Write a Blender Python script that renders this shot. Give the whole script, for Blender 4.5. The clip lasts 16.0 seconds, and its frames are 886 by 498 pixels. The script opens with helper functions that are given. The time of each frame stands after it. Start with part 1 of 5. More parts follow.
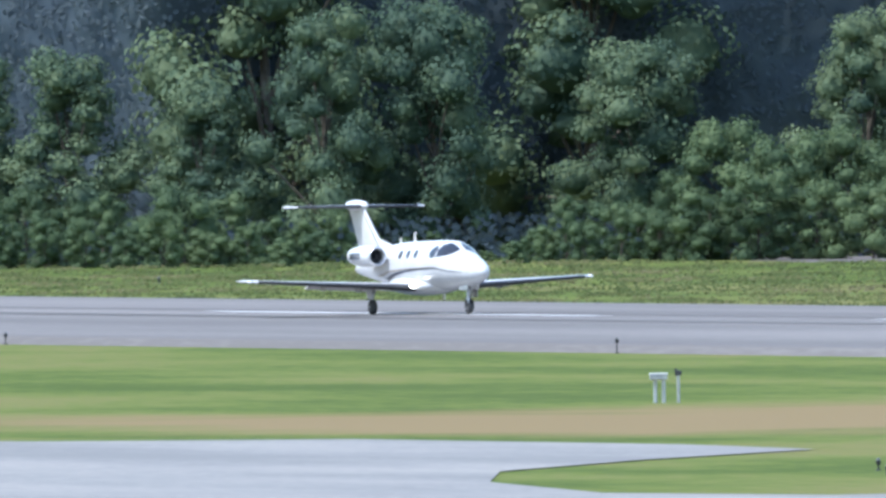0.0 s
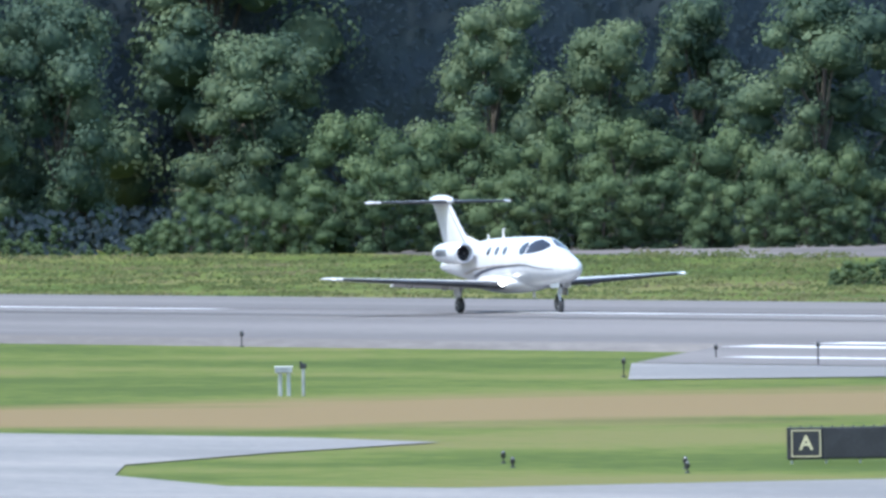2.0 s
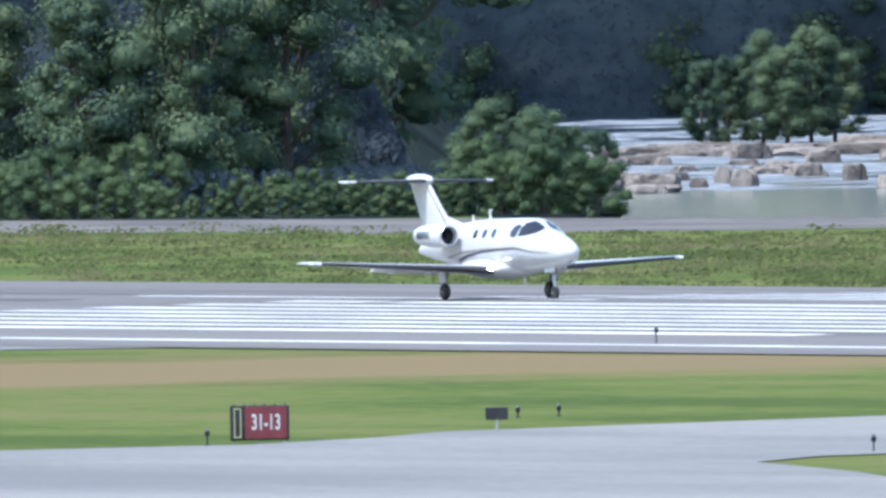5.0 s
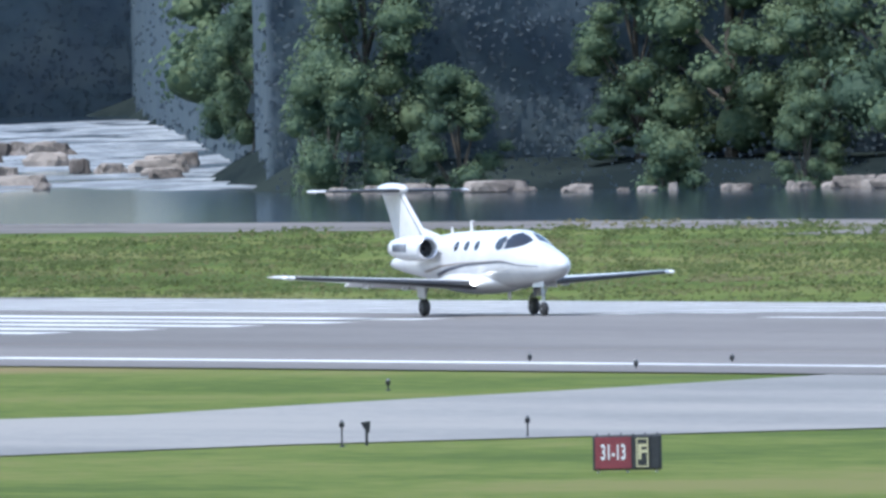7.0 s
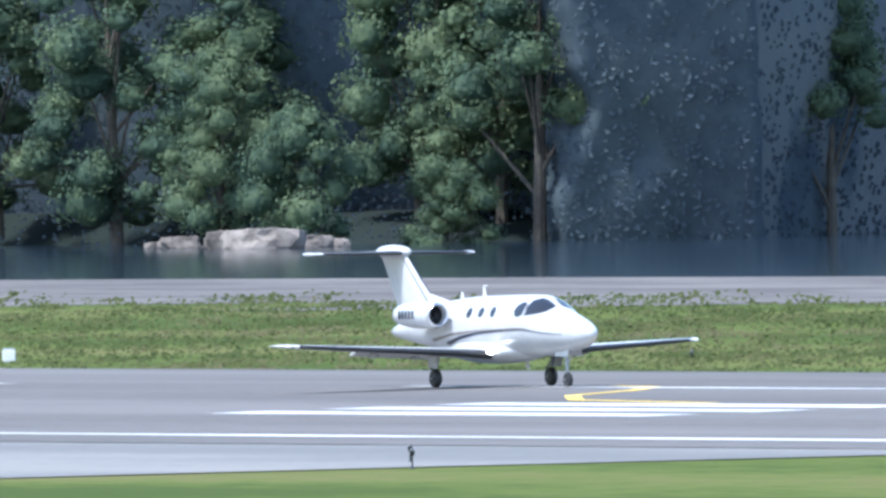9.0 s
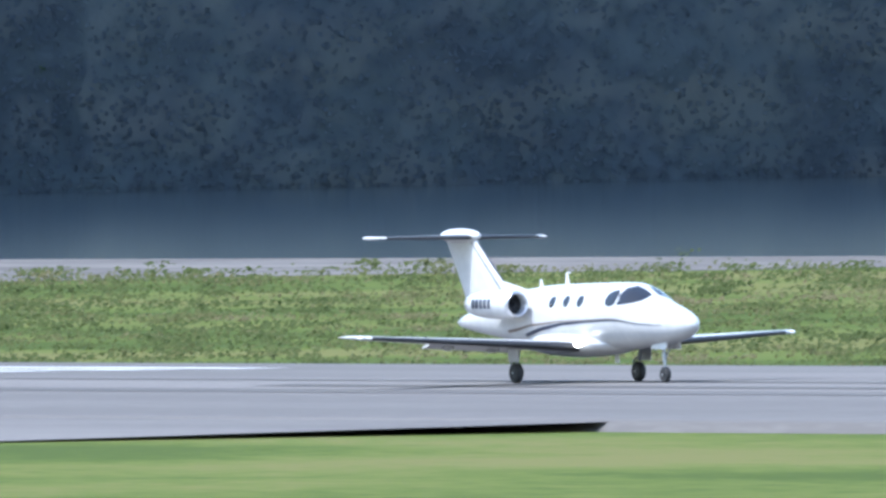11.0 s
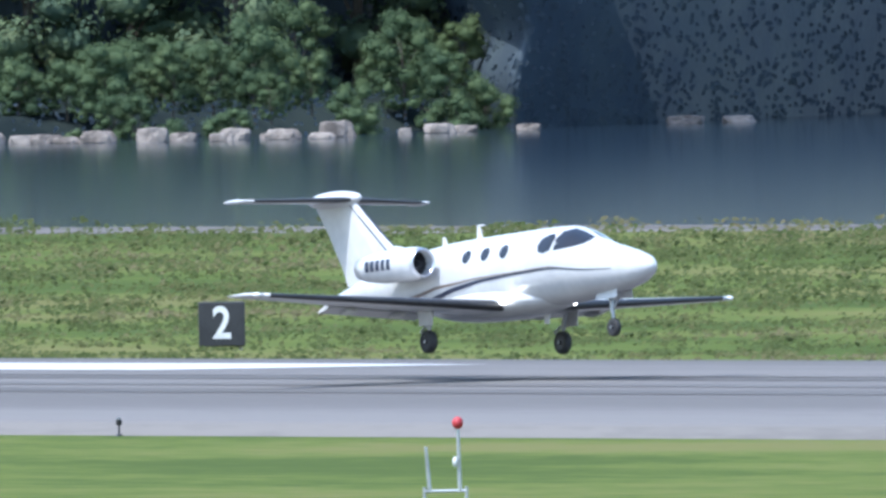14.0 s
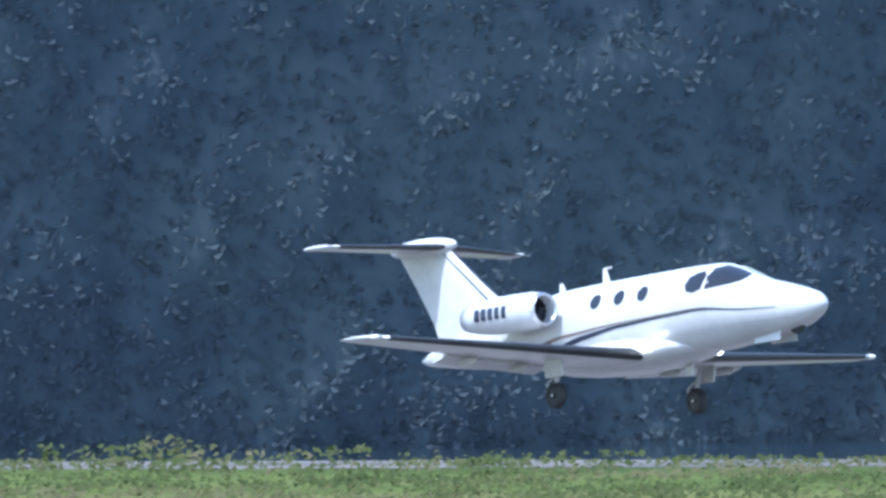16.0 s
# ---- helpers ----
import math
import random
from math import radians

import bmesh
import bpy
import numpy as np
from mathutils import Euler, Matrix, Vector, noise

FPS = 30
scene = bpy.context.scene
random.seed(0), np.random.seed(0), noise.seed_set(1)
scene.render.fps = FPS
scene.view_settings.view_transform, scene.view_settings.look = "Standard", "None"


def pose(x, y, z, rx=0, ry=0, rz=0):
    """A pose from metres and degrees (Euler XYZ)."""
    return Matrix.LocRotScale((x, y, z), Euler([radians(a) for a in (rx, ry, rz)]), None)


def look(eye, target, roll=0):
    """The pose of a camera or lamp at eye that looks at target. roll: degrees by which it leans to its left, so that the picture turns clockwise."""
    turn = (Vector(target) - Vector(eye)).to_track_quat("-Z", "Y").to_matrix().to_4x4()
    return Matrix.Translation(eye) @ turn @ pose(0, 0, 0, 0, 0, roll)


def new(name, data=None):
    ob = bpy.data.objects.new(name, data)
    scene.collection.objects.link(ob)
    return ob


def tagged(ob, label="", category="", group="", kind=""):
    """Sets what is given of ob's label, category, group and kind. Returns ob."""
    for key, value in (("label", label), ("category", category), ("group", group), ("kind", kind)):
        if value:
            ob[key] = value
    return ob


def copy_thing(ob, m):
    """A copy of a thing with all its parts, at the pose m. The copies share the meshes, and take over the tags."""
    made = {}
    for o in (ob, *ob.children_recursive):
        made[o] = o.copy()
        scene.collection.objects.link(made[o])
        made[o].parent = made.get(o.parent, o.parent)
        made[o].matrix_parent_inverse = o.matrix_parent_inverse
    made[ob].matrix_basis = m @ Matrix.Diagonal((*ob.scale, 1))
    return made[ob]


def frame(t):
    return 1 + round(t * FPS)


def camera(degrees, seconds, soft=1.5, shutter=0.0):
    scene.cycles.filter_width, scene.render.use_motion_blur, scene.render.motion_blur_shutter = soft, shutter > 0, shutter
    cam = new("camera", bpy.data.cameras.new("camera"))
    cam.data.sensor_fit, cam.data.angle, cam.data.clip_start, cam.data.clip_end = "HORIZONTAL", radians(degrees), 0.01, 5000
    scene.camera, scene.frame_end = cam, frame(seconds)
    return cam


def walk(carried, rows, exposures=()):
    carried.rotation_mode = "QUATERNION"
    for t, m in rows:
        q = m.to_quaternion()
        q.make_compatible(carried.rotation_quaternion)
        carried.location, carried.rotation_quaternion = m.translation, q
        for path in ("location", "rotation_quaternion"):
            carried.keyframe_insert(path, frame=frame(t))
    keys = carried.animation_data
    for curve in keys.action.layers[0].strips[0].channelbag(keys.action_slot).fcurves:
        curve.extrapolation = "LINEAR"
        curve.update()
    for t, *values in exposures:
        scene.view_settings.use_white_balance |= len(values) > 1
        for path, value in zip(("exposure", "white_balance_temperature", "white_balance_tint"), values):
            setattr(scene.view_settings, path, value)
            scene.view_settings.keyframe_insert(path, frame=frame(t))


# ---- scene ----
cam = camera(1.2955, 16.0, soft=3.0)
EYE = (0.0, 0.0, 13.56)
RUNWAY_Y = 486.0      # centreline of the runway


def aim(bearing, tilt, lean):
    """A pose at the eye: bearing from the runway's west end, tilt and lean in degrees."""
    a, p = radians(bearing), radians(tilt)
    way = Vector((-math.cos(a) * math.cos(p), math.sin(a) * math.cos(p), math.sin(p)))
    return look(EYE, Vector(EYE) + way * 100, lean)


VIEW = [
    (0.00, 21.5064, -0.4909, -0.80),
    (0.50, 21.6072, -0.5141, -0.82),
    (1.00, 21.7484, -0.4978, -0.84),
    (1.50, 21.8782, -0.4920, -0.86),
    (2.00, 22.0550, -0.5088, -0.88),
    (2.50, 22.3343, -0.4777, -0.89),
    (3.00, 22.5326, -0.4752, -0.91),
    (3.50, 22.7573, -0.5494, -0.93),
    (4.00, 23.0134, -0.5532, -0.95),
    (4.50, 23.3555, -0.5543, -0.97),
    (5.00, 23.6587, -0.5692, -0.99),
    (5.20, 23.7819, -0.5697, -1.00),
    (6.25, 24.5500, -0.5830, -1.03),
    (7.30, 25.4682, -0.5813, -1.07),
    (7.50, 25.6451, -0.5732, -1.08),
    (8.00, 26.1177, -0.4970, -1.10),
    (8.20, 26.2887, -0.4970, -1.10),
    (8.50, 26.5721, -0.4906, -1.10),
    (9.00, 27.1398, -0.5282, -1.10),
    (9.20, 27.4124, -0.5347, -1.10),
    (10.25, 28.6400, -0.5750, -1.10),
    (11.30, 30.0994, -0.6072, -1.10),
    (11.50, 30.5026, -0.6166, -1.10),
    (12.00, 31.3801, -0.6228, -1.10),
    (12.50, 32.2088, -0.6591, -1.10),
    (13.00, 33.0723, -0.6844, -1.10),
    (13.20, 33.5928, -0.7011, -1.10),
    (13.50, 34.2728, -0.6932, -1.10),
    (14.00, 35.2007, -0.7302, -1.10),
    (14.20, 35.5271, -0.7250, -1.10),
    (14.50, 36.1839, -0.7071, -1.10),
    (14.80, 37.1490, -0.6106, -1.10),
    (15.00, 37.7109, -0.5821, -1.10),
    (15.20, 38.1612, -0.5503, -1.10),
    (15.50, 38.8750, -0.4910, -1.10),
    (16.00, 40.1764, -0.4643, -1.10),
]

walk(cam, [(t, aim(a, p, r)) for t, a, p, r in VIEW], [(0.0, 1.42, 5800, 9), (3.5, 1.4, 5800, 9), (5.0, 1.28, 5800, 9), (7.5, 1.2, 5750, 9), (9.0, 1.44, 5700, 9), (11.5, 1.5, 5700, 9), (13.0, 1.42, 5700, 9), (14.5, 1.38, 5650, 9), (16.0, 1.42, 5350, 10)])

# ---- light ----
SUN_UP, SUN_BEARING = 61.0, -95.0
world = bpy.data.worlds.new("world")
scene.world = world
world.use_nodes = True
_n = world.node_tree.nodes
_sky = _n.new("ShaderNodeTexSky")
_sky.sky_type = "NISHITA"
_sky.sun_disc = False
_sky.sun_elevation = radians(SUN_UP)
_sky.air_density, _sky.dust_density = 1.2, 1.5
_way = Vector((-math.cos(radians(SUN_BEARING)) * math.cos(radians(SUN_UP)),
               math.sin(radians(SUN_BEARING)) * math.cos(radians(SUN_UP)), math.sin(radians(SUN_UP))))
_sky.sun_rotation = math.atan2(_way.x, _way.y)
world.node_tree.links.new(_sky.outputs[0], _n["Background"].inputs[0])
_n["Background"].inputs[1].default_value = 0.15
sun = new("sun", bpy.data.lights.new("sun", "SUN"))
sun.data.energy, sun.data.angle, sun.data.color = 2.5, radians(0.5), (1.0, 0.96, 0.89)
sun.matrix_world = look((0, 0, 0), -_way)

# ---- materials ----


def material(name, colors, scale=1.0, rough=0.8, bump=0.0, fine=8.0, metal=0.0, stretch=(1, 1, 1), spec=0.5, island=0.0):
    """Two scales of noise over a ramp of base colours, with relief."""
    m = bpy.data.materials.new(name)
    m.use_nodes = True
    t = m.node_tree
    b = t.nodes["Principled BSDF"]
    geo = t.nodes.new("ShaderNodeNewGeometry")
    mp = t.nodes.new("ShaderNodeMapping")
    mp.inputs["Scale"].default_value = stretch
    if name.startswith("plane"):
        tc = t.nodes.new("ShaderNodeTexCoord")
        t.links.new(tc.outputs["Object"], mp.inputs["Vector"])
    else:
        t.links.new(geo.outputs["Position"], mp.inputs["Vector"])
    n1, n2 = t.nodes.new("ShaderNodeTexNoise"), t.nodes.new("ShaderNodeTexNoise")
    for n, s, d in ((n1, scale, 5), (n2, scale * fine, 3)):
        n.inputs["Scale"].default_value = s
        n.inputs["Detail"].default_value = d
        t.links.new(mp.outputs[0], n.inputs["Vector"])
    mix = t.nodes.new("ShaderNodeMath")
    mix.operation = "MULTIPLY_ADD"
    t.links.new(n2.outputs["Fac"], mix.inputs[0])
    mix.inputs[1].default_value = 0.45
    t.links.new(n1.outputs["Fac"], mix.inputs[2])
    sub = t.nodes.new("ShaderNodeMath")
    sub.operation = "SUBTRACT"
    t.links.new(mix.outputs[0], sub.inputs[0])
    sub.inputs[1].default_value = 0.225
    last = sub
    if island:
        ob = t.nodes.new("ShaderNodeObjectInfo")
        ad = t.nodes.new("ShaderNodeMath")
        ad.operation = "MULTIPLY_ADD"
        t.links.new(ob.outputs["Random"], ad.inputs[0])
        ad.inputs[1].default_value = island
        t.links.new(sub.outputs[0], ad.inputs[2])
        sb = t.nodes.new("ShaderNodeMath")
        sb.operation = "SUBTRACT"
        t.links.new(ad.outputs[0], sb.inputs[0])
        sb.inputs[1].default_value = island / 2
        ad2 = t.nodes.new("ShaderNodeMath")
        ad2.operation = "MULTIPLY_ADD"
        t.links.new(geo.outputs["Random Per Island"], ad2.inputs[0])
        ad2.inputs[1].default_value = island
        t.links.new(sb.outputs[0], ad2.inputs[2])
        last = t.nodes.new("ShaderNodeMath")
        last.operation = "SUBTRACT"
        t.links.new(ad2.outputs[0], last.inputs[0])
        last.inputs[1].default_value = island / 2
    ramp = t.nodes.new("ShaderNodeValToRGB")
    e = ramp.color_ramp.elements
    while len(e) < len(colors):
        e.new(0.5)
    for i, c in enumerate(colors):
        e[i].position = 0.38 + 0.24 * i / max(1, len(colors) - 1)
        e[i].color = (*c, 1)
    t.links.new(last.outputs[0], ramp.inputs[0])
    t.links.new(ramp.outputs[0], b.inputs["Base Color"])
    b.inputs["Roughness"].default_value = rough
    b.inputs["Metallic"].default_value = metal
    b.inputs["Specular IOR Level"].default_value = spec
    if bump:
        bp = t.nodes.new("ShaderNodeBump")
        bp.inputs["Strength"].default_value = bump
        t.links.new(n2.outputs["Fac"], bp.inputs["Height"])
        t.links.new(bp.outputs[0], b.inputs["Normal"])
    return m


def leafy(name, colors, scale=0.25, through_leaf=.42, gloss=.12, relief=.6):
    """Foliage: leaf colours that vary from tree to tree and leaf to leaf, with light coming through."""
    m = material(name, colors, scale, 0.6, 0.0, 6.0, island=0.13, spec=gloss)
    t = m.node_tree
    b = t.nodes["Principled BSDF"]
    geo = t.nodes.new("ShaderNodeNewGeometry")
    nz = t.nodes.new("ShaderNodeTexNoise")
    nz.inputs["Scale"].default_value, nz.inputs["Detail"].default_value = 2.6, 4
    bp = t.nodes.new("ShaderNodeBump")
    bp.inputs["Strength"].default_value, bp.inputs["Distance"].default_value = relief, .3
    t.links.new(geo.outputs["Position"], nz.inputs["Vector"])
    t.links.new(nz.outputs["Fac"], bp.inputs["Height"])
    t.links.new(bp.outputs[0], b.inputs["Normal"])
    tr = t.nodes.new("ShaderNodeBsdfTranslucent")
    mx = t.nodes.new("ShaderNodeMixShader")
    mx.inputs[0].default_value = through_leaf
    t.links.new(b.inputs["Base Color"].links[0].from_socket, tr.inputs[0])
    t.links.new(b.outputs[0], mx.inputs[1])
    t.links.new(tr.outputs[0], mx.inputs[2])
    t.links.new(mx.outputs[0], t.nodes["Material Output"].inputs[0])
    return m


M_TURF = material("turf", [(.048, .07, .015), (.068, .092, .019), (.088, .107, .026), (.112, .11, .038)], .05, .95, .7, 26, stretch=(.5, 1.2, 1), spec=.05)


def dry_patch(m, x0, x1, y0, y1):
    """Parched grass over one stretch of the turf, with ragged borders."""
    t = m.node_tree
    b = t.nodes["Principled BSDF"]
    old = b.inputs["Base Color"].links[0].from_socket
    geo = t.nodes.new("ShaderNodeNewGeometry")
    sep = t.nodes.new("ShaderNodeSeparateXYZ")
    nz = t.nodes.new("ShaderNodeTexNoise")
    nz.inputs["Scale"].default_value, nz.inputs["Detail"].default_value = .07, 6
    t.links.new(geo.outputs["Position"], nz.inputs["Vector"])
    t.links.new(geo.outputs["Position"], sep.inputs[0])
    fac = None
    for axis, lo, hi, soft in ((0, x0, x1, 16), (1, y0, y1, 6)):
        ad = t.nodes.new("ShaderNodeMath")
        ad.operation = "MULTIPLY_ADD"
        t.links.new(nz.outputs["Fac"], ad.inputs[0])
        ad.inputs[1].default_value = soft * 3.0
        t.links.new(sep.outputs[axis], ad.inputs[2])
        for a, c in ((lo, lo + soft), (hi, hi - soft)):
            mr = t.nodes.new("ShaderNodeMapRange")
            mr.inputs[1].default_value, mr.inputs[2].default_value = a + soft * 1.5, c + soft * 1.5
            t.links.new(ad.outputs[0], mr.inputs[0])
            if fac is None:
                fac = mr.outputs[0]
            else:
                mu = t.nodes.new("ShaderNodeMath")
                mu.operation = "MULTIPLY"
                t.links.new(fac, mu.inputs[0])
                t.links.new(mr.outputs[0], mu.inputs[1])
                fac = mu.outputs[0]
    mix = t.nodes.new("ShaderNodeMixRGB")
    t.links.new(fac, mix.inputs[0])
    t.links.new(old, mix.inputs[1])
    mix.inputs[2].default_value = (.15, .112, .056, 1)
    t.links.new(mix.outputs[0], b.inputs["Base Color"])


dry_patch(M_TURF, -1036, -966, 384, 453)
M_ASPHALT = material("runway_asphalt", [(.107, .1, .097), (.128, .12, .116), (.15, .14, .134)], .04, .9, .2, 80, stretch=(.2, 2.5, 1), spec=.08)
M_CONCRETE = material("taxiway_concrete", [(.14, .138, .134), (.17, .166, .16), (.205, .196, .182)], .05, .9, .2, 60, stretch=(.4, 1.6, 1), spec=.12)
M_PAINT = material("runway_paint", [(.36, .36, .355), (.46, .46, .45), (.55, .55, .54)], .25, .7, .1, 12, stretch=(.3, 1, 1))
M_YELLOW = material("yellow_paint", [(.62, .42, .06), (.72, .5, .09)], .3, .7, .1, 20)
M_GRAVEL = material("levee_gravel", [(.088, .08, .076), (.115, .105, .1), (.145, .132, .123)], .12, .95, .6, 14, stretch=(.5, 1.5, 1), spec=.08)
M_ROCK = material("shore_rock", [(.09, .075, .065), (.15, .127, .11), (.22, .19, .165)], .5, .9, .9, 6, island=.3)
M_FOAM = material("foam", [(.12, .13, .14), (.17, .185, .2), (.26, .275, .285)], .3, .7, .3, 6, spec=.15)
M_BARK = material("bark", [(.06, .05, .04), (.10, .085, .065)], 1.2, .95, .6, 6)
M_TREE = leafy("tree_leaves", [(.07, .11, .075), (.095, .14, .085), (.12, .168, .095), (.145, .19, .105)])
M_BUSH = leafy("bush_leaves", [(.07, .108, .056), (.095, .14, .068), (.125, .172, .082)])
# leaf colours carrying the woods' shade and blue haze in the base colour
M_SHADELEAF = leafy("shade_haze_leaves", [(.07, .09, .11), (.078, .1, .118), (.088, .112, .125)], .12, .3, .05, .3)
M_WEED = leafy("weed_leaves", [(.07, .09, .032), (.087, .103, .039), (.11, .114, .049), (.148, .132, .074)], .06, .4, .05, .2)
M_RUBBERED = material("tyre_marked_asphalt", [(.085, .08, .078), (.1, .095, .093), (.118, .111, .108)], .05, .9, .2, 60, stretch=(.12, 3.0, 1), spec=.08)
# near-black bluish floor; the shade under the trees is set in its colour
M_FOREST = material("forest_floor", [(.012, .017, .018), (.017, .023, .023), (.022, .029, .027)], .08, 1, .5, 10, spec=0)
M_WHITE = material("plane_white", [(.43, .43, .435), (.46, .46, .46), (.49, .49, .49)], .8, .25, 0, 6)
M_BOOT = material("plane_boot", [(.012, .012, .013), (.022, .022, .024)], 2, .5, 0, 8)
M_NAVY = material("plane_navy", [(.012, .018, .04), (.018, .025, .05)], 2, .3, 0, 6)
M_TAN = material("plane_tan", [(.13, .1, .085), (.17, .13, .11)], 2, .35, 0, 6)
M_METAL = material("plane_metal", [(.5, .5, .52), (.6, .6, .62)], 3, .3, 0, 6, metal=1)
M_RUBBER = material("plane_rubber", [(.014, .014, .015), (.03, .03, .031)], 3, .75, .1, 8)
M_DARKMETAL = material("plane_dark_metal", [(.03, .03, .035), (.06, .06, .065)], 3, .45, 0, 8, metal=.8)
M_STEEL = material("galvanised_steel", [(.30, .31, .32), (.42, .43, .44)], 2, .45, .1, 8, metal=.7)
M_BLACK = material("black_panel", [(.012, .012, .014), (.022, .022, .025)], 2, .5, 0, 8)
M_RED = material("red_paint", [(.30, .02, .028), (.38, .03, .036)], 1.5, .5, 0, 8)
M_SIGNRED = material("sign_red", [(.13, .02, .028), (.18, .028, .036)], 1.5, .5, 0, 8)
M_WHITEPAINT = material("white_paint", [(.5, .5, .5), (.62, .62, .61)], 1.0, .5, 0, 8)
M_ORANGE = material("orange_cloth", [(.8, .1, .045), (.88, .15, .075)], 1.5, .8, .2, 8)
M_RUST = material("rusty_steel", [(.16, .06, .03), (.24, .11, .06), (.3, .2, .15)], 1.2, .8, .2, 8)
M_SIGNYELLOW = material("sign_yellow", [(.42, .38, .22), (.5, .45, .27)], 1.5, .5, 0, 8)


def glass(name, color, rough=.04):
    m = bpy.data.materials.new(name)
    m.use_nodes = True
    b = m.node_tree.nodes["Principled BSDF"]
    b.inputs["Base Color"].default_value = (*color, 1)
    b.inputs["Roughness"].default_value = rough
    b.inputs["Specular IOR Level"].default_value = .6
    return m


M_GLASS = glass("plane_tinted_glass", (.012, .012, .014))
M_LENS = bpy.data.materials.new("lamp_lens")
M_LENS.use_nodes = True
M_LENS.node_tree.nodes["Principled BSDF"].inputs["Emission Color"].default_value = (1, .97, .9, 1)
M_LENS.node_tree.nodes["Principled BSDF"].inputs["Emission Strength"].default_value = 6
M_CLEAR = glass("clear_lens", (.75, .75, .72), .15)
M_MARKER = glass("marker_lens", (.1, .1, .1), .2)

M_WATER = bpy.data.materials.new("river_water")
M_WATER.use_nodes = True
_t = M_WATER.node_tree
_b = _t.nodes["Principled BSDF"]
_b.inputs["Base Color"].default_value = (.02, .034, .05, 1)
_b.inputs["Roughness"].default_value = .08
_g = _t.nodes.new("ShaderNodeNewGeometry")
_m = _t.nodes.new("ShaderNodeMapping")
_m.inputs["Scale"].default_value = (.5, .12, 1)
_w = _t.nodes.new("ShaderNodeTexNoise")
_w.inputs["Scale"].default_value, _w.inputs["Detail"].default_value = .5, 4
_p = _t.nodes.new("ShaderNodeBump")
_p.inputs["Strength"].default_value, _p.inputs["Distance"].default_value = .008, .12
_t.links.new(_g.outputs["Position"], _m.inputs[0])
_t.links.new(_m.outputs[0], _w.inputs["Vector"])
_t.links.new(_w.outputs["Fac"], _p.inputs["Height"])
_t.links.new(_p.outputs[0], _b.inputs["Normal"])

# ---- building helpers ----


def mesh_of(name, verts, faces, mat, smooth=False):
    me = bpy.data.meshes.new(name)
    me.from_pydata([tuple(v) for v in verts], [], [tuple(f) for f in faces])
    me.materials.append(mat)
    if smooth:
        me.polygons.foreach_set("use_smooth", [True] * len(me.polygons))
    me.update()
    return me


def solid(name, verts, faces, mat, parent=None, label="", smooth=False):
    ob = new(name, mesh_of(name, verts, faces, mat, smooth))
    if parent:
        ob.parent = parent
    return tagged(ob, label)


def part(name, bm, mat, parent=None, label="", smooth=False):
    me = bpy.data.meshes.new(name)
    bmesh.ops.recalc_face_normals(bm, faces=bm.faces)
    bm.to_mesh(me)
    bm.free()
    me.materials.append(mat)
    if smooth:
        me.polygons.foreach_set("use_smooth", [True] * len(me.polygons))
    ob = new(name, me)
    if parent:
        ob.parent = parent
    return tagged(ob, label)


def box(bm, size, at, turn=None, bevel=0.0):
    g = bmesh.ops.create_cube(bm, size=1, matrix=Matrix.Translation(at) @ (turn or Matrix()) @ Matrix.Diagonal((*size, 1)))
    if bevel:
        es = list({e for v in g["verts"] for e in v.link_edges})
        bmesh.ops.bevel(bm, geom=es, offset=bevel, segments=2, affect="EDGES", profile=.5)


def rod(bm, a, b, r1, r2=None, n=10):
    a, b = Vector(a), Vector(b)
    d = b - a
    m = Matrix.Translation((a + b) / 2) @ d.to_track_quat("Z", "Y").to_matrix().to_4x4()
    bmesh.ops.create_cone(bm, cap_ends=True, segments=n, radius1=r1, radius2=r1 if r2 is None else r2, depth=d.length, matrix=m)


def ball(bm, at, size, n=10):
    bmesh.ops.create_uvsphere(bm, u_segments=n + 2, v_segments=n, radius=1, matrix=Matrix.Translation(at) @ Matrix.Diagonal((*size, 1)))


def loft(bm, rings, close=True):
    """Skin over rings of equally many points; the ends are capped."""
    vs = [[bm.verts.new(p) for p in r] for r in rings]
    n = len(rings[0])
    for a, b in zip(vs, vs[1:]):
        for i in range(n if close else n - 1):
            bm.faces.new((a[i], a[(i + 1) % n], b[(i + 1) % n], b[i]))
    bm.faces.new(vs[0])
    bm.faces.new(list(reversed(vs[-1])))


def thing(name, at, label, category, group="", turn=0.0):
    ob = new(name)
    ob.matrix_world = pose(*at, 0, 0, turn)
    return tagged(ob, label, category, group)

# ---- ground, river and far shore ----
GROUND_Z = -0.5
RIVER_Z = -6.0


def crest(x):
    """How far the top of the river bank lies from the eye's side of the field."""
    return float(np.interp(x, [-1600, -1441, -1316, -1251, -1077, -940, -865, -500, 0], [585, 604, 632, 641, 657, 663, 668, 668, 668]))


def shore(bearing):
    """Range of the far river shore by bearing in degrees."""
    return float(np.interp(bearing, [20, 24.75, 24.95, 25.9, 26.85, 27.6, 28.4, 30.79, 30.83, 31.0, 32.6, 33.6, 34.1, 35, 36, 37.5, 37.9, 38.05, 38.8, 45, 60],
                           [2950, 2950, 2240, 2214, 2150, 2140, 2215, 2230, 2060, 2045, 2035, 2060, 1990, 1984, 2060, 2020, 2015, 1690, 1480, 1450, 1450]))


def smooth(a, b, v):
    v = min(1, max(0, (v - a) / (b - a)))
    return v * v * (3 - 2 * v)


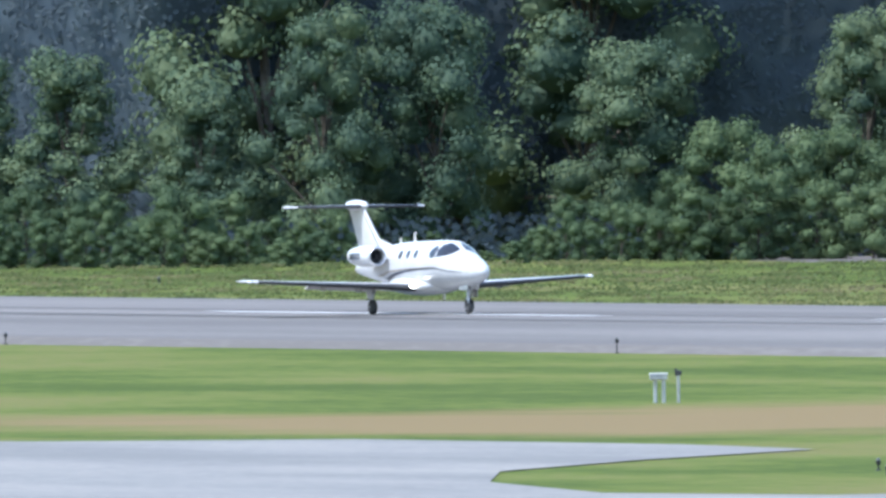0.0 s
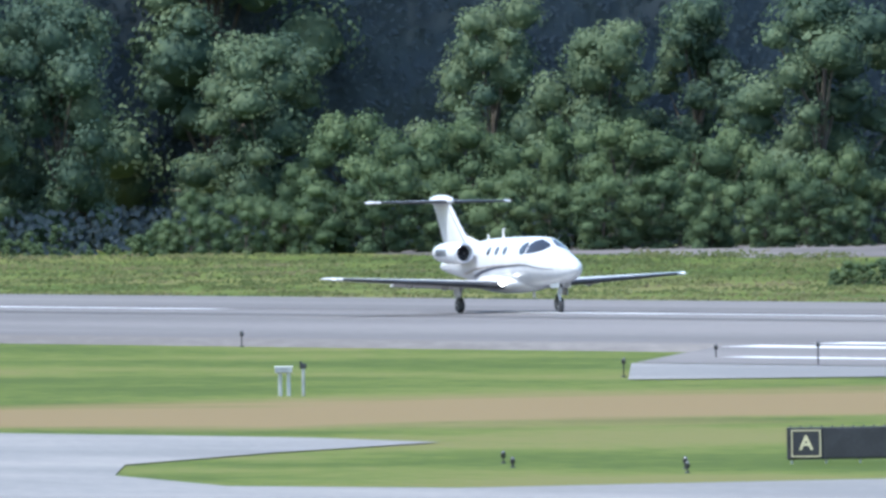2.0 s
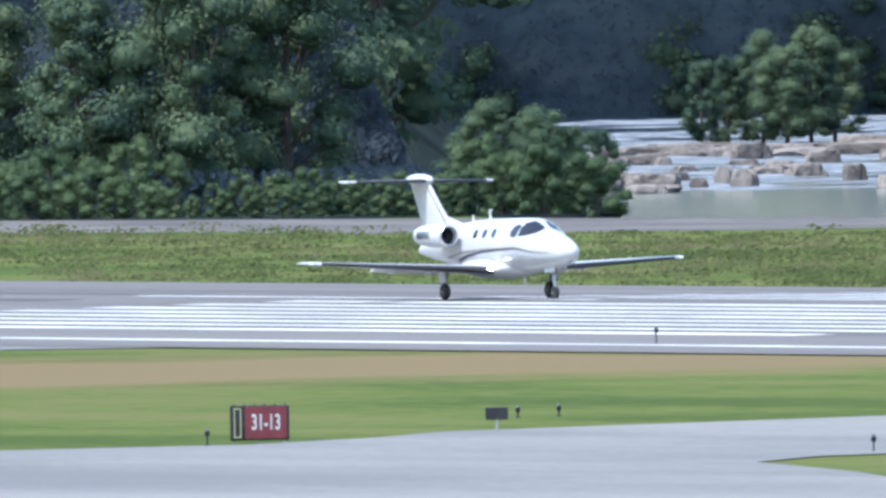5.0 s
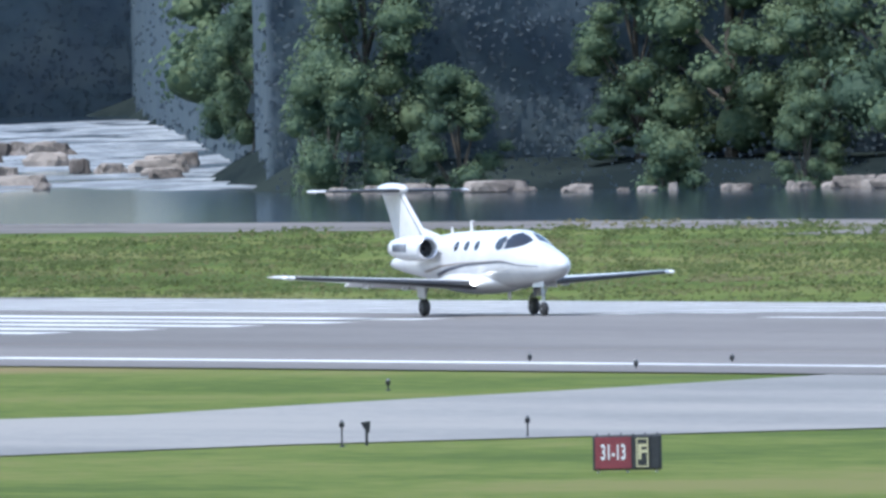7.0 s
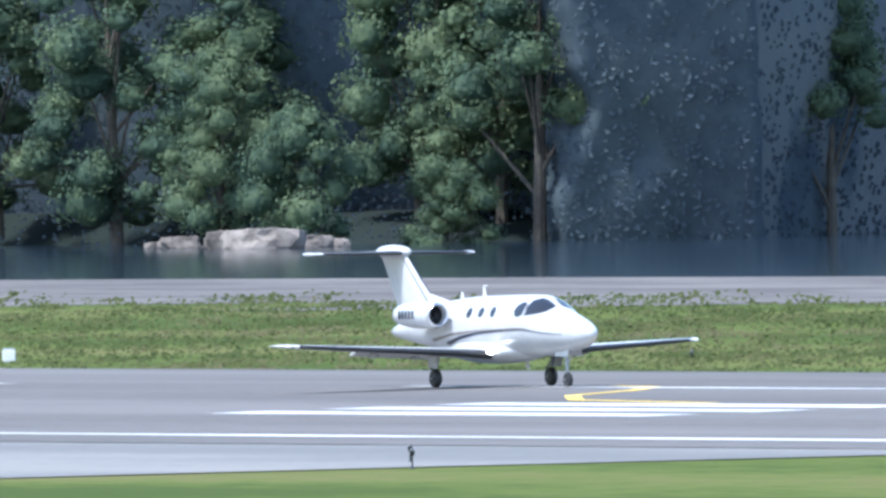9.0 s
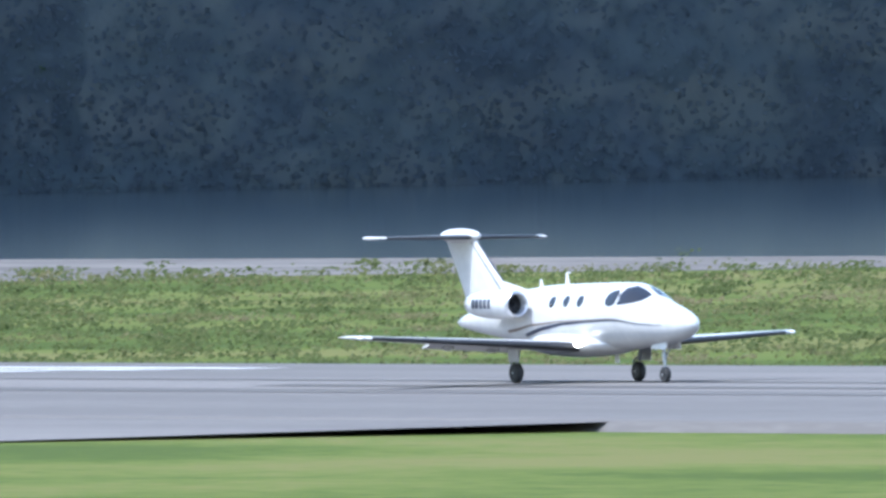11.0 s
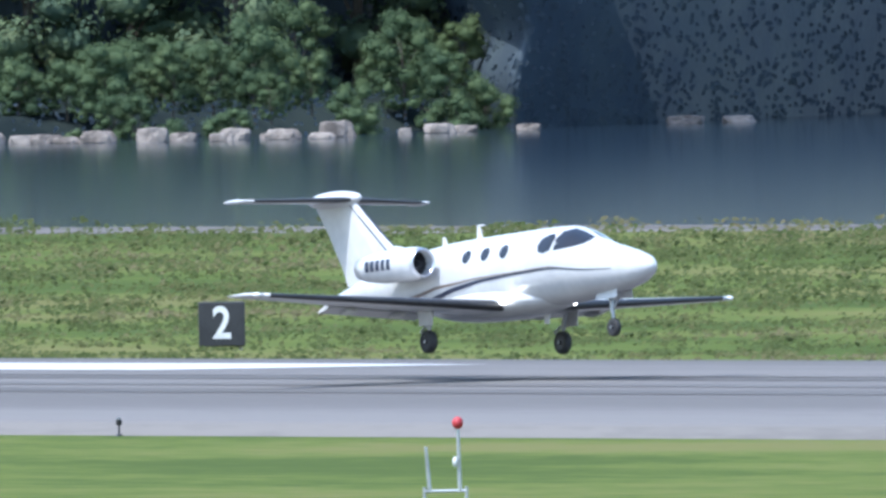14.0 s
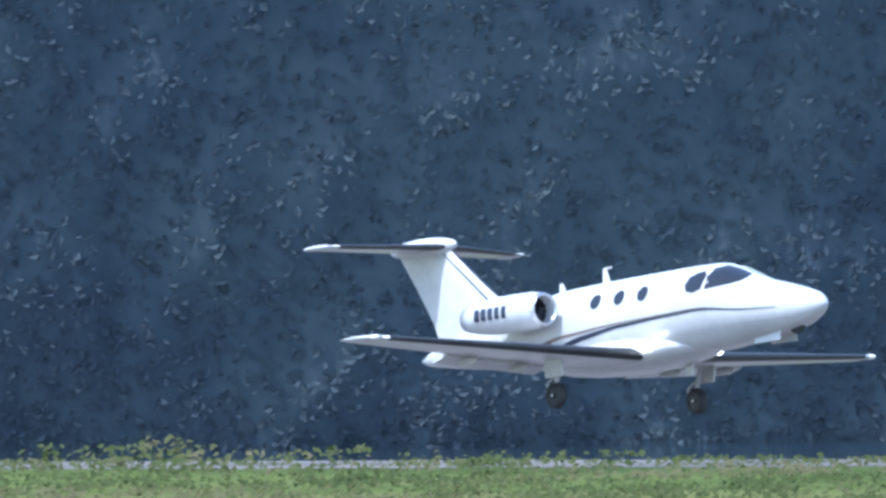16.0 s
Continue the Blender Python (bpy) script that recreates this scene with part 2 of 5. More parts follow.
def ground_z(x, y):
    if y < 500 or x > 0:
        if y < 700:
            return GROUND_Z
    bearing, r = math.degrees(math.atan2(y, -x)), math.hypot(x, y)
    c = crest(x)
    lip = 4 + 27 * (1 - smooth(23.88, 23.95, bearing))
    wet = smooth(c + lip, c + lip + 22, y) * smooth(23.60, 23.74, bearing)
    z = GROUND_Z - 16.0 * wet
    s = shore(bearing)
    far = smooth(s - 8, s + 22, r)
    up = 0.7 * smooth(s + 10, s + 60, r) + 60 * smooth(3100, 3700, r)
    return z * (1 - far) + far * (-4.6 + up)


def build_ground():
    xs = [-9000, -6000, -4000, -3000] + list(range(-2900, -300, 16)) + [-200, 0, 500, 1500, 4000]
    ys = [-4000, -1500, 0, 250] + list(range(300, 560, 20)) + list(range(560, 720, 6)) + list(range(720, 900, 20)) + list(range(900, 1500, 14)) + [1600, 1800, 2200, 3000, 5000, 9000]
    vs = [(x, y, ground_z(x, y)) for x in xs for y in ys]
    n = len(ys)
    fs = [(i * n + j, (i + 1) * n + j, (i + 1) * n + j + 1, i * n + j + 1) for i in range(len(xs) - 1) for j in range(n - 1)]
    ob = solid("ground", vs, fs, M_TURF, None, "mown airfield turf, green with straw patches", True)
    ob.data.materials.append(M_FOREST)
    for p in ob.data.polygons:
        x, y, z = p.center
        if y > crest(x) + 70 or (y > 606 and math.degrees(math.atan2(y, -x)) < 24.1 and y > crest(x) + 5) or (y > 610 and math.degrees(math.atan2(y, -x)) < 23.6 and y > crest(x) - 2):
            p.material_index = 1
    return tagged(ob, category="grass", kind="structure")


build_ground()
tagged(solid("water", [(-5000, 560, RIVER_Z), (3000, 560, RIVER_Z), (3000, 4000, RIVER_Z), (-5000, 4000, RIVER_Z)], [(0, 1, 2, 3)], M_WATER, None,
             "calm dark river water reflecting the wooded shore"), category="water", kind="structure")


def crown_z(y):
    """Height of the crowned runway surface."""
    if y < 461.8:
        return -.2662 - .0159 * (461.8 - y)
    return -0.011 * abs(y - RUNWAY_Y)


def sheet(name, outline, z, mat, label, category, lift=0.0):
    bm = bmesh.new()
    vs = [bm.verts.new((x, y, (crown_z(y) if z is None else z) + lift)) for x, y in outline]
    bm.faces.new(vs)
    bmesh.ops.triangulate(bm, faces=bm.faces)
    ob = part(name, bm, mat, None, label)
    for p in ob.data.polygons:
        if p.normal.z < 0:
            p.flip()
    return tagged(ob, category=category, kind="structure")


def build_runway():
    ys = [461.8 + i * 2.42 for i in range(11)] + [488.4 + i * 2.8 for i in range(10)]
    xs = list(range(-3400, 1601, 100))
    vs = [(x, y, crown_z(y)) for x in xs for y in ys] 
    n = len(ys)
    fs = [(i * n + j, (i + 1) * n + j, (i + 1) * n + j + 1, i * n + j + 1) for i in range(len(xs) - 1) for j in range(n - 1)]
    # skirts down into the turf
    k = len(vs)
    for x in xs:
        vs += [(x, 461.5, -.7), (x, 513.9, -.7)]
    for i in range(len(xs) - 1):
        fs += [(k + 2 * i, k + 2 * i + 2, (i + 1) * n, i * n), (i * n + n - 1, (i + 1) * n + n - 1, k + 2 * i + 3, k + 2 * i + 1)]
    return tagged(solid("runway", vs, fs, M_ASPHALT, None, "worn grey asphalt runway with a slight crown", True), category="runway", kind="structure")


runway = build_runway()
PAVED = -0.47
sheet("taxiway", [(-1010, 300), (-1000, 372), (-983, 375.5), (-976, 382), (-955, 383), (-942, 381.5), (-930, 372), (-915, 362), (-898, 355), (-878, 350), (-868, 352),
                  (-868, 375), (-874, 381), (-881, 386), (-889, 401), (-892, 411), (-902, 420.5), (-915, 434), (-931, 449.3), (-832, 449.3), (-845, 445), (-846, 433),
                  (-846, 419), (-842, 392), (-832, 374), (-826, 369.7), (-810, 365), (-790, 358), (-770, 350), (-760, 300)],
      PAVED, M_CONCRETE, "pale concrete taxiway with curved fillets", "taxiway")
sheet("runway_shoulder", [(-1117, 461.9), (-1094, 449.4), (-814, 449.4), (-806, 461.9)], None, M_ASPHALT, "grey paved runway shoulder beside the threshold", "pavement", .006)
sheet("shoulder_edge", [(-1094, 449.3), (-1057, 434), (-1052, 440), (-1049, 446), (-1046, 449.3)], PAVED, M_CONCRETE, "pale worn concrete along the shoulder", "pavement")


def verge_y(x):
    """Lower border of the gravel along the top of the river bank."""
    w = float(np.interp(x, [-1470, -1425, -1380, -1345, -1310, -1285, -1250, -1215, -1160, -1125, -1090, -1020, -900, -500], [14, 22, 30, 31, 14, 16, 34, 44, 48, 40, 11, 7, 6, 6]))
    return crest(x) - w * (1 + .3 * noise.noise((x * .05, 3, 0)) + .15 * noise.noise((x * .3, 5, 0)))


def build_verge():
    xs = [-1462 + i * 2 for i in range(480)]
    vs = [p for x in xs for p in ((x, verge_y(x), GROUND_Z + .012), (x, crest(x) + 3.5, GROUND_Z + .012))]
    fs = [(2 * i, 2 * i + 2, 2 * i + 3, 2 * i + 1) for i in range(len(xs) - 1)]
    return tagged(solid("gravel_verge", vs, fs, M_GRAVEL, None, "grey gravel track along the top of the bank"), category="track", kind="structure")


build_verge()


def paint(name, x0, x1, y0, y1, mat=None, label="white painted runway stripe"):
    n = max(1, int((y1 - y0) / 2))
    m = max(1, int((x1 - x0) / 25))
    ys = [y0 + (y1 - y0) * i / n for i in range(n + 1)]
    if y0 < RUNWAY_Y < y1:
        ys = sorted(ys + [RUNWAY_Y])
        n += 1
    vs = [(x0 + (x1 - x0) * j / m, y, crown_z(y) + .012) for j in range(m + 1) for y in ys]
    fs = [(j * (n + 1) + i, (j + 1) * (n + 1) + i, (j + 1) * (n + 1) + i + 1, j * (n + 1) + i + 1) for j in range(m) for i in range(n)]
    return tagged(solid(name, vs, fs, mat or M_PAINT, runway, label))


for side in (-1, 1):
    for i in range(8):
        off = 2.6 + i * 3.05
        y = RUNWAY_Y + side * (off + .9)
        paint("threshold_bar", -1114, -1026, y - .68, y + .68)
    for i in range(3):
        y = RUNWAY_Y + side * (11.9 + i * 3.35)
        paint("touchdown_bar", -924, -899, y - .92, y + .92)
    paint("aiming_point", -761.4, -715.8, *sorted((RUNWAY_Y + side * 11, RUNWAY_Y + side * 20.1)), label="broad white painted aiming point block")
    y = RUNWAY_Y + side * 32.1
    if side < 0:
        paint("edge_stripe", -1097, -846, y - .45, y + .45)
for i in range(30):
    x = -1255 + i * 61
    if x < -940 and not -1125 < x < -1062:
        paint("centre_stripe", x, x + 36, RUNWAY_Y - .45, RUNWAY_Y + .45)

sheet("gravel_track", [(-1249, 525.6), (-1262, 531.5), (-1310, 551), (-1350, 567.5), (-1408, 591), (-1443, 602.3), (-1427.5, 604), (-1392, 588), (-1342, 567.5), (-1298, 550), (-1243, 527)], -.478, M_GRAVEL, "worn gravel track climbing across the grass", "track")

for y, h, x0, x1 in ((479.5, 1.1, -900, -420), (483.0, .7, -860, -300), (487.2, .9, -930, -380), (490.5, .6, -820, -350), (482, .8, -1420, -1130), (489, .8, -1400, -1135)):
    paint("tyre_marks", x0, x1, y - h, y + h, M_RUBBERED, "dark streaks of tyre rubber")

# ---- trees ----


def lumps(rng, count=16):
    """Directions of the bulges on one lobe of foliage."""
    d = rng.normal(size=(count, 3))
    d[:, 2] = np.abs(d[:, 2]) * .9 + d[:, 2] * .1
    return d / np.linalg.norm(d, axis=1)[:, None]


def swell(d, bulges):
    """How far a lobe reaches in the directions d, and the bulge each belongs to."""
    dots = d @ bulges.T
    return .8 + .27 * np.clip((dots.max(1) - .72) / .28, 0, 1) ** .55, bulges[dots.argmax(1)]


def globe(cols, rows):
    """Directions and faces of a coarse sphere."""
    ds = [(0, 0, -1)]
    for j in range(1, rows):
        p = -math.pi / 2 + math.pi * j / rows
        ds += [(math.cos(p) * math.cos(2 * math.pi * (i + .5 * (j % 2)) / cols), math.cos(p) * math.sin(2 * math.pi * (i + .5 * (j % 2)) / cols), math.sin(p)) for i in range(cols)]
    ds.append((0, 0, 1))
    fs = [(0, 1 + (i + 1) % cols, 1 + i) for i in range(cols)]
    for j in range(rows - 2):
        k = 1 + j * cols
        fs += [(k + i, k + (i + 1) % cols, k + cols + (i + 1) % cols, k + cols + i) for i in range(cols)]
    k = 1 + (rows - 2) * cols
    fs += [(k + i, k + (i + 1) % cols, len(ds) - 1) for i in range(cols)]
    return np.array(ds), fs


def foliage(rng, lobes, count, size, cols, rows):
    """Dense inner masses of the lobes, and small leaf clumps over them."""
    ds, faces = globe(cols, rows)
    vs, fs = [], []
    area = np.array([r[0] * r[2] for c, r in lobes])
    for (c, r), share in zip(lobes, area / area.sum()):
        bulges = lumps(rng)
        k, _ = swell(ds, bulges)
        base = len(vs)
        k = k * rng.uniform(.9, 1.05, len(k))
        vs += (c + ds * r * k[:, None] * .66).tolist()
        fs += [tuple(base + i for i in f) for f in faces]
        n = int(count * share)
        d = rng.normal(size=(n, 3))
        d /= np.linalg.norm(d, axis=1)[:, None]
        d[:, 2] = np.where(d[:, 2] < -.55, -d[:, 2], d[:, 2])
        k, near = swell(d, bulges)
        p = c + d * r * (k * rng.uniform(.62, 1.14, n) ** .8)[:, None]
        nrm = d - near * .55
        nrm /= np.linalg.norm(nrm, axis=1)[:, None]
        nrm += rng.normal(size=(n, 3)) * .26
        nrm /= np.linalg.norm(nrm, axis=1)[:, None]
        u = np.cross(nrm, rng.normal(size=(n, 3)))
        u /= np.linalg.norm(u, axis=1)[:, None]
        v = np.cross(nrm, u)
        s = size * rng.uniform(.6, 1.35, (n, 1))
        q = np.stack([p - u * s * .5, p - v * s * .38 + nrm * s * .1, p + u * s * .5 - nrm * s * .12, p + v * s * .38 + nrm * s * .1], 1).reshape(-1, 3)
        base = len(vs)
        vs += q.tolist()
        fs += [(base + 4 * i, base + 4 * i + 1, base + 4 * i + 2, base + 4 * i + 3) for i in range(n)]
    return vs, fs


def make_tree(seed, height, width, name, mat, label, count, leaf, low=.18, lobes=16, fat=(.14, .23), mesh=(20, 12)):
    rng = np.random.default_rng(seed)
    tree = tagged(new(name), label, "tree")
    bm = bmesh.new()
    top = Vector((rng.uniform(-.4, .4), rng.uniform(-.4, .4), height * .72))
    rod(bm, (0, 0, -.8), top * .5, height * .022, height * .015, 8)
    rod(bm, top * .5, top, height * .015, height * .004, 7)
    made = []
    for i in range(lobes):
        h = low + (1 - low) * (i + .5) / lobes
        spread = width * .5 * (1.0 - .55 * abs(h - .5) * 2 * (1 if h > .5 else .45)) * .78
        ang = i * 2.4 + rng.uniform(-.5, .5)
        rr = spread * rng.uniform(.35, 1.15)
        c = np.array([math.cos(ang) * rr, math.sin(ang) * rr, h * height * .93])
        rad = width * rng.uniform(*fat) * np.array([1, 1, rng.uniform(.7, .95)])
        made.append((c, rad))
        if i % 2 == 0:
            rod(bm, top * min(1, max(.2, h - .22)), Vector(c), height * .008, height * .003, 5)
    part("trunk", bm, M_BARK, tree)
    vs, fs = foliage(rng, made, count, leaf, *mesh)
    solid("crown", vs, fs, mat, tree, "", True)
    return tree


BROAD = "tall broadleaf tree with a full dark green crown"
TREES = [make_tree(10 + i, 15 + i % 3 * 2, 10 + (i * 7) % 4, "tree", M_TREE, BROAD, 9000, .3, .04 + .05 * (i % 2), 30, (.09, .21), (10, 7)) for i in range(6)]
THIN = [make_tree(30 + i, 17, 11, "tree", M_TREE, BROAD, 3200, .46, .08, 20, (.12, .23), (10, 7)) for i in range(4)]
TALL = [make_tree(50 + i, 23, 12, "tree", M_TREE, "old broadleaf tree with a high crown above the bank", 6000, .34, .48 - .1 * (i % 2), 20, (.09, .2), (10, 7)) for i in range(4)]
BUSHES = [make_tree(40 + i, 4.6 + i % 2, 5.0 + i % 3 * .6, "bush", M_BUSH, "leafy green shrub at the wood's edge", 3000, .17, .0, 20, (.09, .2), (10, 7)) for i in range(5)]
for o in BUSHES:
    tagged(o, category="shrub")
_rng = random.Random(7)


def plant(kind, x, y, scale, group, sink=0.2, z=None):
    pool = {"tree": TREES, "thin": THIN, "bush": BUSHES, "tall": TALL}[kind]
    src = pool[_rng.randrange(len(pool))]
    m = pose(x, y, (ground_z(x, y) if z is None else z) - sink, 0, 0, _rng.uniform(0, 360)) @ Matrix.Diagonal((scale * _rng.uniform(.9, 1.1), scale * _rng.uniform(.9, 1.1), scale * _rng.uniform(.9, 1.15), 1))
    return tagged(copy_thing(src, m), group=group)


def at(bearing, r):
    a = radians(bearing)
    return -math.cos(a) * r, math.sin(a) * r


def wood_edge(bearing):
    """Range of the grass's far border below the wood."""
    y = float(np.interp(bearing, [20.5, 21.1, 21.85, 22.76, 23.66, 24.2], [556, 563, 583, 604, 620, 628]))
    return y / math.sin(radians(bearing))


# wood beside the runway's end, its front row with hollows
for off, sc, step, kind in ((26, .62, .17, "tree"), (44, 1.0, .22, "tree"), (74, 1.45, .26, "thin")):
    b = 20.62
    while b < 23.66:
        k = 1 + .3 * noise.noise((b * 2.1, off, 0))
        if off > 70 or noise.noise((b * 4.3, off * .1, 2)) > -.34:
            plant(kind, *at(b, wood_edge(b) + off + _rng.uniform(-7, 7)), sc * k * _rng.uniform(.85, 1.15), "wood beside the runway end")
        b += step * _rng.uniform(.8, 1.2)
SHRUB_B = [20.6, 20.86, 21.0, 21.1, 21.2, 21.3, 21.4, 21.55, 21.65, 21.8, 21.95, 22.15, 22.4, 22.55, 22.65, 22.75, 22.9, 23.05, 23.2, 23.3, 23.4, 23.55, 23.7, 23.78, 23.88]
SHRUB_H = [2.6, 3.0, 2.4, 3.2, 1.8, 2.3, 1.1, .7, 2.1, 3.4, 4.2, 4.4, 4.4, 3.6, 3.0, 2.2, 2.6, 2.6, 2.6, 1.2, 2.2, 1.8, 2.6, 3.8, 3.2]
b = 20.62
while b < 23.88:
    h = float(np.interp(b, SHRUB_B, SHRUB_H)) * _rng.uniform(.8, 1.12)
    plant("bush", *at(b, wood_edge(b) + 3 + _rng.uniform(0, 4)), h / 5.0 * .8, "shrubs along the wood's edge")
    if b < 23.7:
        plant("bush", *at(b + .03, wood_edge(b) + 11 + _rng.uniform(0, 6)), h / 5.0 * 1.08, "shrubs along the wood's edge")
    b += .058 * (.5 + h / 5)
for x, y, s in ((-1301.8, 542.6, 0.16), (-1300.8, 542.7, 0.22), (-1299.7, 542.9, 0.20), (-1298.5, 543.1, 0.24), (-1297.4, 543.2, 0.20), (-1296.8, 543.3, 0.14)):
    plant("bush", x, y, s, "low dark shrubs on the grass", .25)
for b, d, sc in ((23.69, 20, .2), (23.73, 17, .24), (23.77, 19, .22), (23.81, 16, .25), (23.85, 18, .21), (23.89, 15, .18)):
    plant("tree", *at(b, wood_edge(b) + d), sc, "shrubs along the wood's edge", z=GROUND_Z)
# far river shore: open stretches, stretches darkened by shade-tinted leaves, some with high crowns, and low scrub
SHADED = ((23.4, 24.84), (27.28, 30.93), (32.8, 34.03), (35.27, 37.95), (39.25, 41.2))


def shaded(b):
    return any(lo < b < hi for lo, hi in SHADED)


def shade_share(b):
    """1 where high shade-tinted leaves stand at the water, 0 where they stand back; soft borders."""
    return max(smooth(lo - .07, lo + .07, b) * (1 - smooth(hi - .07, hi + .07, b)) for lo, hi in SHADED)


for off, sc, step, kind in ((8, .62, .16, "tree"), (24, .95, .17, "tree"), (48, 1.3, .2, "thin")):
    b = 24.92
    while b < 37.86:
        low = 30.8 < b < 31.95 or 34.05 < b < 35.25
        k = sc * (1 + .35 * noise.noise((b * 3.0, off, 4)))
        if low:
            if b > 31.03:
                plant("thin", *at(b, shore(b) + off + 45), max(.9, sc) * _rng.uniform(.9, 1.25), "wooded far river shore")
            tall = float(np.interp(b, [30.8, 31.02, 31.08, 31.2, 31.9, 32, 34, 34.15, 34.25, 34.4, 35.3], [.4, .55, .8, .95, .8, .9, .3, .6, .35, .75, .9]))
            for q in range(3):
                plant("bush", *at(b + .06 * q, shore(b) + 3 + off * .7 + _rng.uniform(-2, 6)), tall * _rng.uniform(.6, 1.1) * (.7 if off < 20 else 1.0), "scrub on the far river shore")
        elif shaded(b):
            if off < 30 and b < 30.78:
                plant("tall", *at(b + _rng.uniform(-.08, .08), shore(b) + 14.8 + _rng.uniform(0, .8)), (.8 if b < 31 else .95) * _rng.uniform(.8, 1.2), "wooded far river shore")
                b += step * .7
        elif off > 40 or noise.noise((b * 5, off * .1, 1)) > -.2:
            plant(kind, *at(b + _rng.uniform(-.04, .04), shore(b) + off + _rng.uniform(-5, 5)), k * _rng.uniform(.8, 1.2), "wooded far river shore")
        b += step * _rng.uniform(.8, 1.2)
for b in (31.45, 31.85, 31.95, 34.12, 34.35, 34.4):
    plant("tree", *at(b, shore(b) + 12), .5 * _rng.uniform(.5, 1.2), "wooded far river shore")
# islet in the rapids and the wood far upstream
for b, r, s in ((24.04, 2560, .3), (24.08, 2566, .34), (24.13, 2570, .36), (24.165, 2562, .42), (24.2, 2565, .44), (24.235, 2575, .36)):
    plant("tree", *at(b, r), s, "trees on the islet in the rapids", z=-5.2)
b = 23.6
while b < 24.95:
    plant("thin", *at(b, 2962 + _rng.uniform(0, 20)), .95 * _rng.uniform(.85, 1.2), "wood far upstream")
    b += .13
# nearer trees at the water beyond the lift-off point
for off, sc, step in ((4, .62, .17), (16, .95, .18), (34, 1.25, .2)):
    b = 38.06 + off * .004
    while b < 41.0:
        if not shaded(b):
            plant("tree", *at(b + _rng.uniform(-.03, .03), shore(b) + off + _rng.uniform(-4, 4)), sc * _rng.uniform(.85, 1.2), "trees on the near river island")
        b += step * _rng.uniform(.8, 1.2)
for b, off, sc in ((38.09, 5, 1.35), (38.15, 9, 1.6), (38.13, 4, .8)):
    plant("tree", *at(b, shore(b) + off), sc, "trees on the near river island")
for o in TREES + THIN + TALL + BUSHES:
    for c in (*o.children_recursive, o):
        bpy.data.objects.remove(c)


def scatter(name, seed, count, place, size, mat, label, category, facing, loose):
    """One object of many leaf clumps that face one way, more or less; place(rng) gives a spot."""
    rng = random.Random(seed)
    vs = []
    for _ in range(count):
        p = place(rng)
        if p is None:
            continue
        x, y, z, k = p
        c = Vector((x, y, z))
        n = (Vector(facing) + Vector((rng.gauss(0, 1), rng.gauss(0, 1), rng.gauss(0, 1))) * loose).normalized()
        u = n.cross(Vector((rng.gauss(0, 1), rng.gauss(0, 1), rng.gauss(0, 1)))).normalized()
        v = n.cross(u)
        s = size * k * rng.uniform(.6, 1.3)
        n = n * s * .12
        vs += [c - u * s * .5, c - v * s * .36 + n, c + u * s * .5, c + v * s * .36 + n]
    fs = [(i, i + 1, i + 2, i + 3) for i in range(0, len(vs), 4)]
    return tagged(solid(name, vs, fs, mat, None, label), category=category, kind="stuff")


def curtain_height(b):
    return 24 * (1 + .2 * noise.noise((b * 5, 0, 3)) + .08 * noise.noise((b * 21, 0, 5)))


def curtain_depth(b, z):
    """How far behind the waterline the shade-tinted leaves hang; they bulge, fold and lean out of the sun."""
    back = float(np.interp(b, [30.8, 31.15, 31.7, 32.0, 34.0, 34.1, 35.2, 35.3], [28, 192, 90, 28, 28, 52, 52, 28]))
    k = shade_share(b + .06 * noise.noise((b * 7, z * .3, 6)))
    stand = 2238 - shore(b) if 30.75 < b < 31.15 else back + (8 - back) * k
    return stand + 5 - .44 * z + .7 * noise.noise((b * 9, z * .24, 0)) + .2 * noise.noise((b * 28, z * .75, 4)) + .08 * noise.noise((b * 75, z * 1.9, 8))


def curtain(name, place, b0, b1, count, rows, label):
    """A continuous uneven face of foliage, shade and haze in its colour; place(b, v) gives its points, v from 0 to 1.
    """
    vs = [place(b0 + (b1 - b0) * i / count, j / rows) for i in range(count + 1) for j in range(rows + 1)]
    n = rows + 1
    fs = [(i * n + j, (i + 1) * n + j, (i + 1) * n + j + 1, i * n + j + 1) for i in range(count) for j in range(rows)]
    return tagged(solid(name, vs, fs, M_SHADELEAF, None, label, True), category="woods", kind="stuff")


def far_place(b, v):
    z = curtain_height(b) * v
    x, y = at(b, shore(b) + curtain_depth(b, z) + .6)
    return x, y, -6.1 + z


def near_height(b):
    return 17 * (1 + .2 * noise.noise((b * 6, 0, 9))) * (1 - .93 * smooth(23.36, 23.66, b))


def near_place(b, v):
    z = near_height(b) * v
    # leans out over its foot so the sun stays off the face
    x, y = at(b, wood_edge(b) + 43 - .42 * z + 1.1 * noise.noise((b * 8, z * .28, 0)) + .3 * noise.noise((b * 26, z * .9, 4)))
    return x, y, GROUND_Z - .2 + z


# leaf faces added to fill the woods, with shade and haze in their colour
curtain("shaded_woods", far_place, 23.62, 41.2, 2600, 50, "foliage face with shade and blue haze in its colour along the far shore")
# this face stands for the wood's inner shade, painted by its leaf colour
curtain("shaded_woods", near_place, 20.5, 23.74, 420, 50, "foliage face with shade and blue haze in its colour inside the wood")


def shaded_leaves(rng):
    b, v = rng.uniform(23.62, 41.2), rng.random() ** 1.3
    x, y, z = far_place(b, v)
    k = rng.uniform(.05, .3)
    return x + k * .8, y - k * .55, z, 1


def blue_shade_near(rng):
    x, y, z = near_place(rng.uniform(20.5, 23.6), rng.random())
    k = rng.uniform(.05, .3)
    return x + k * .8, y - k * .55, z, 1


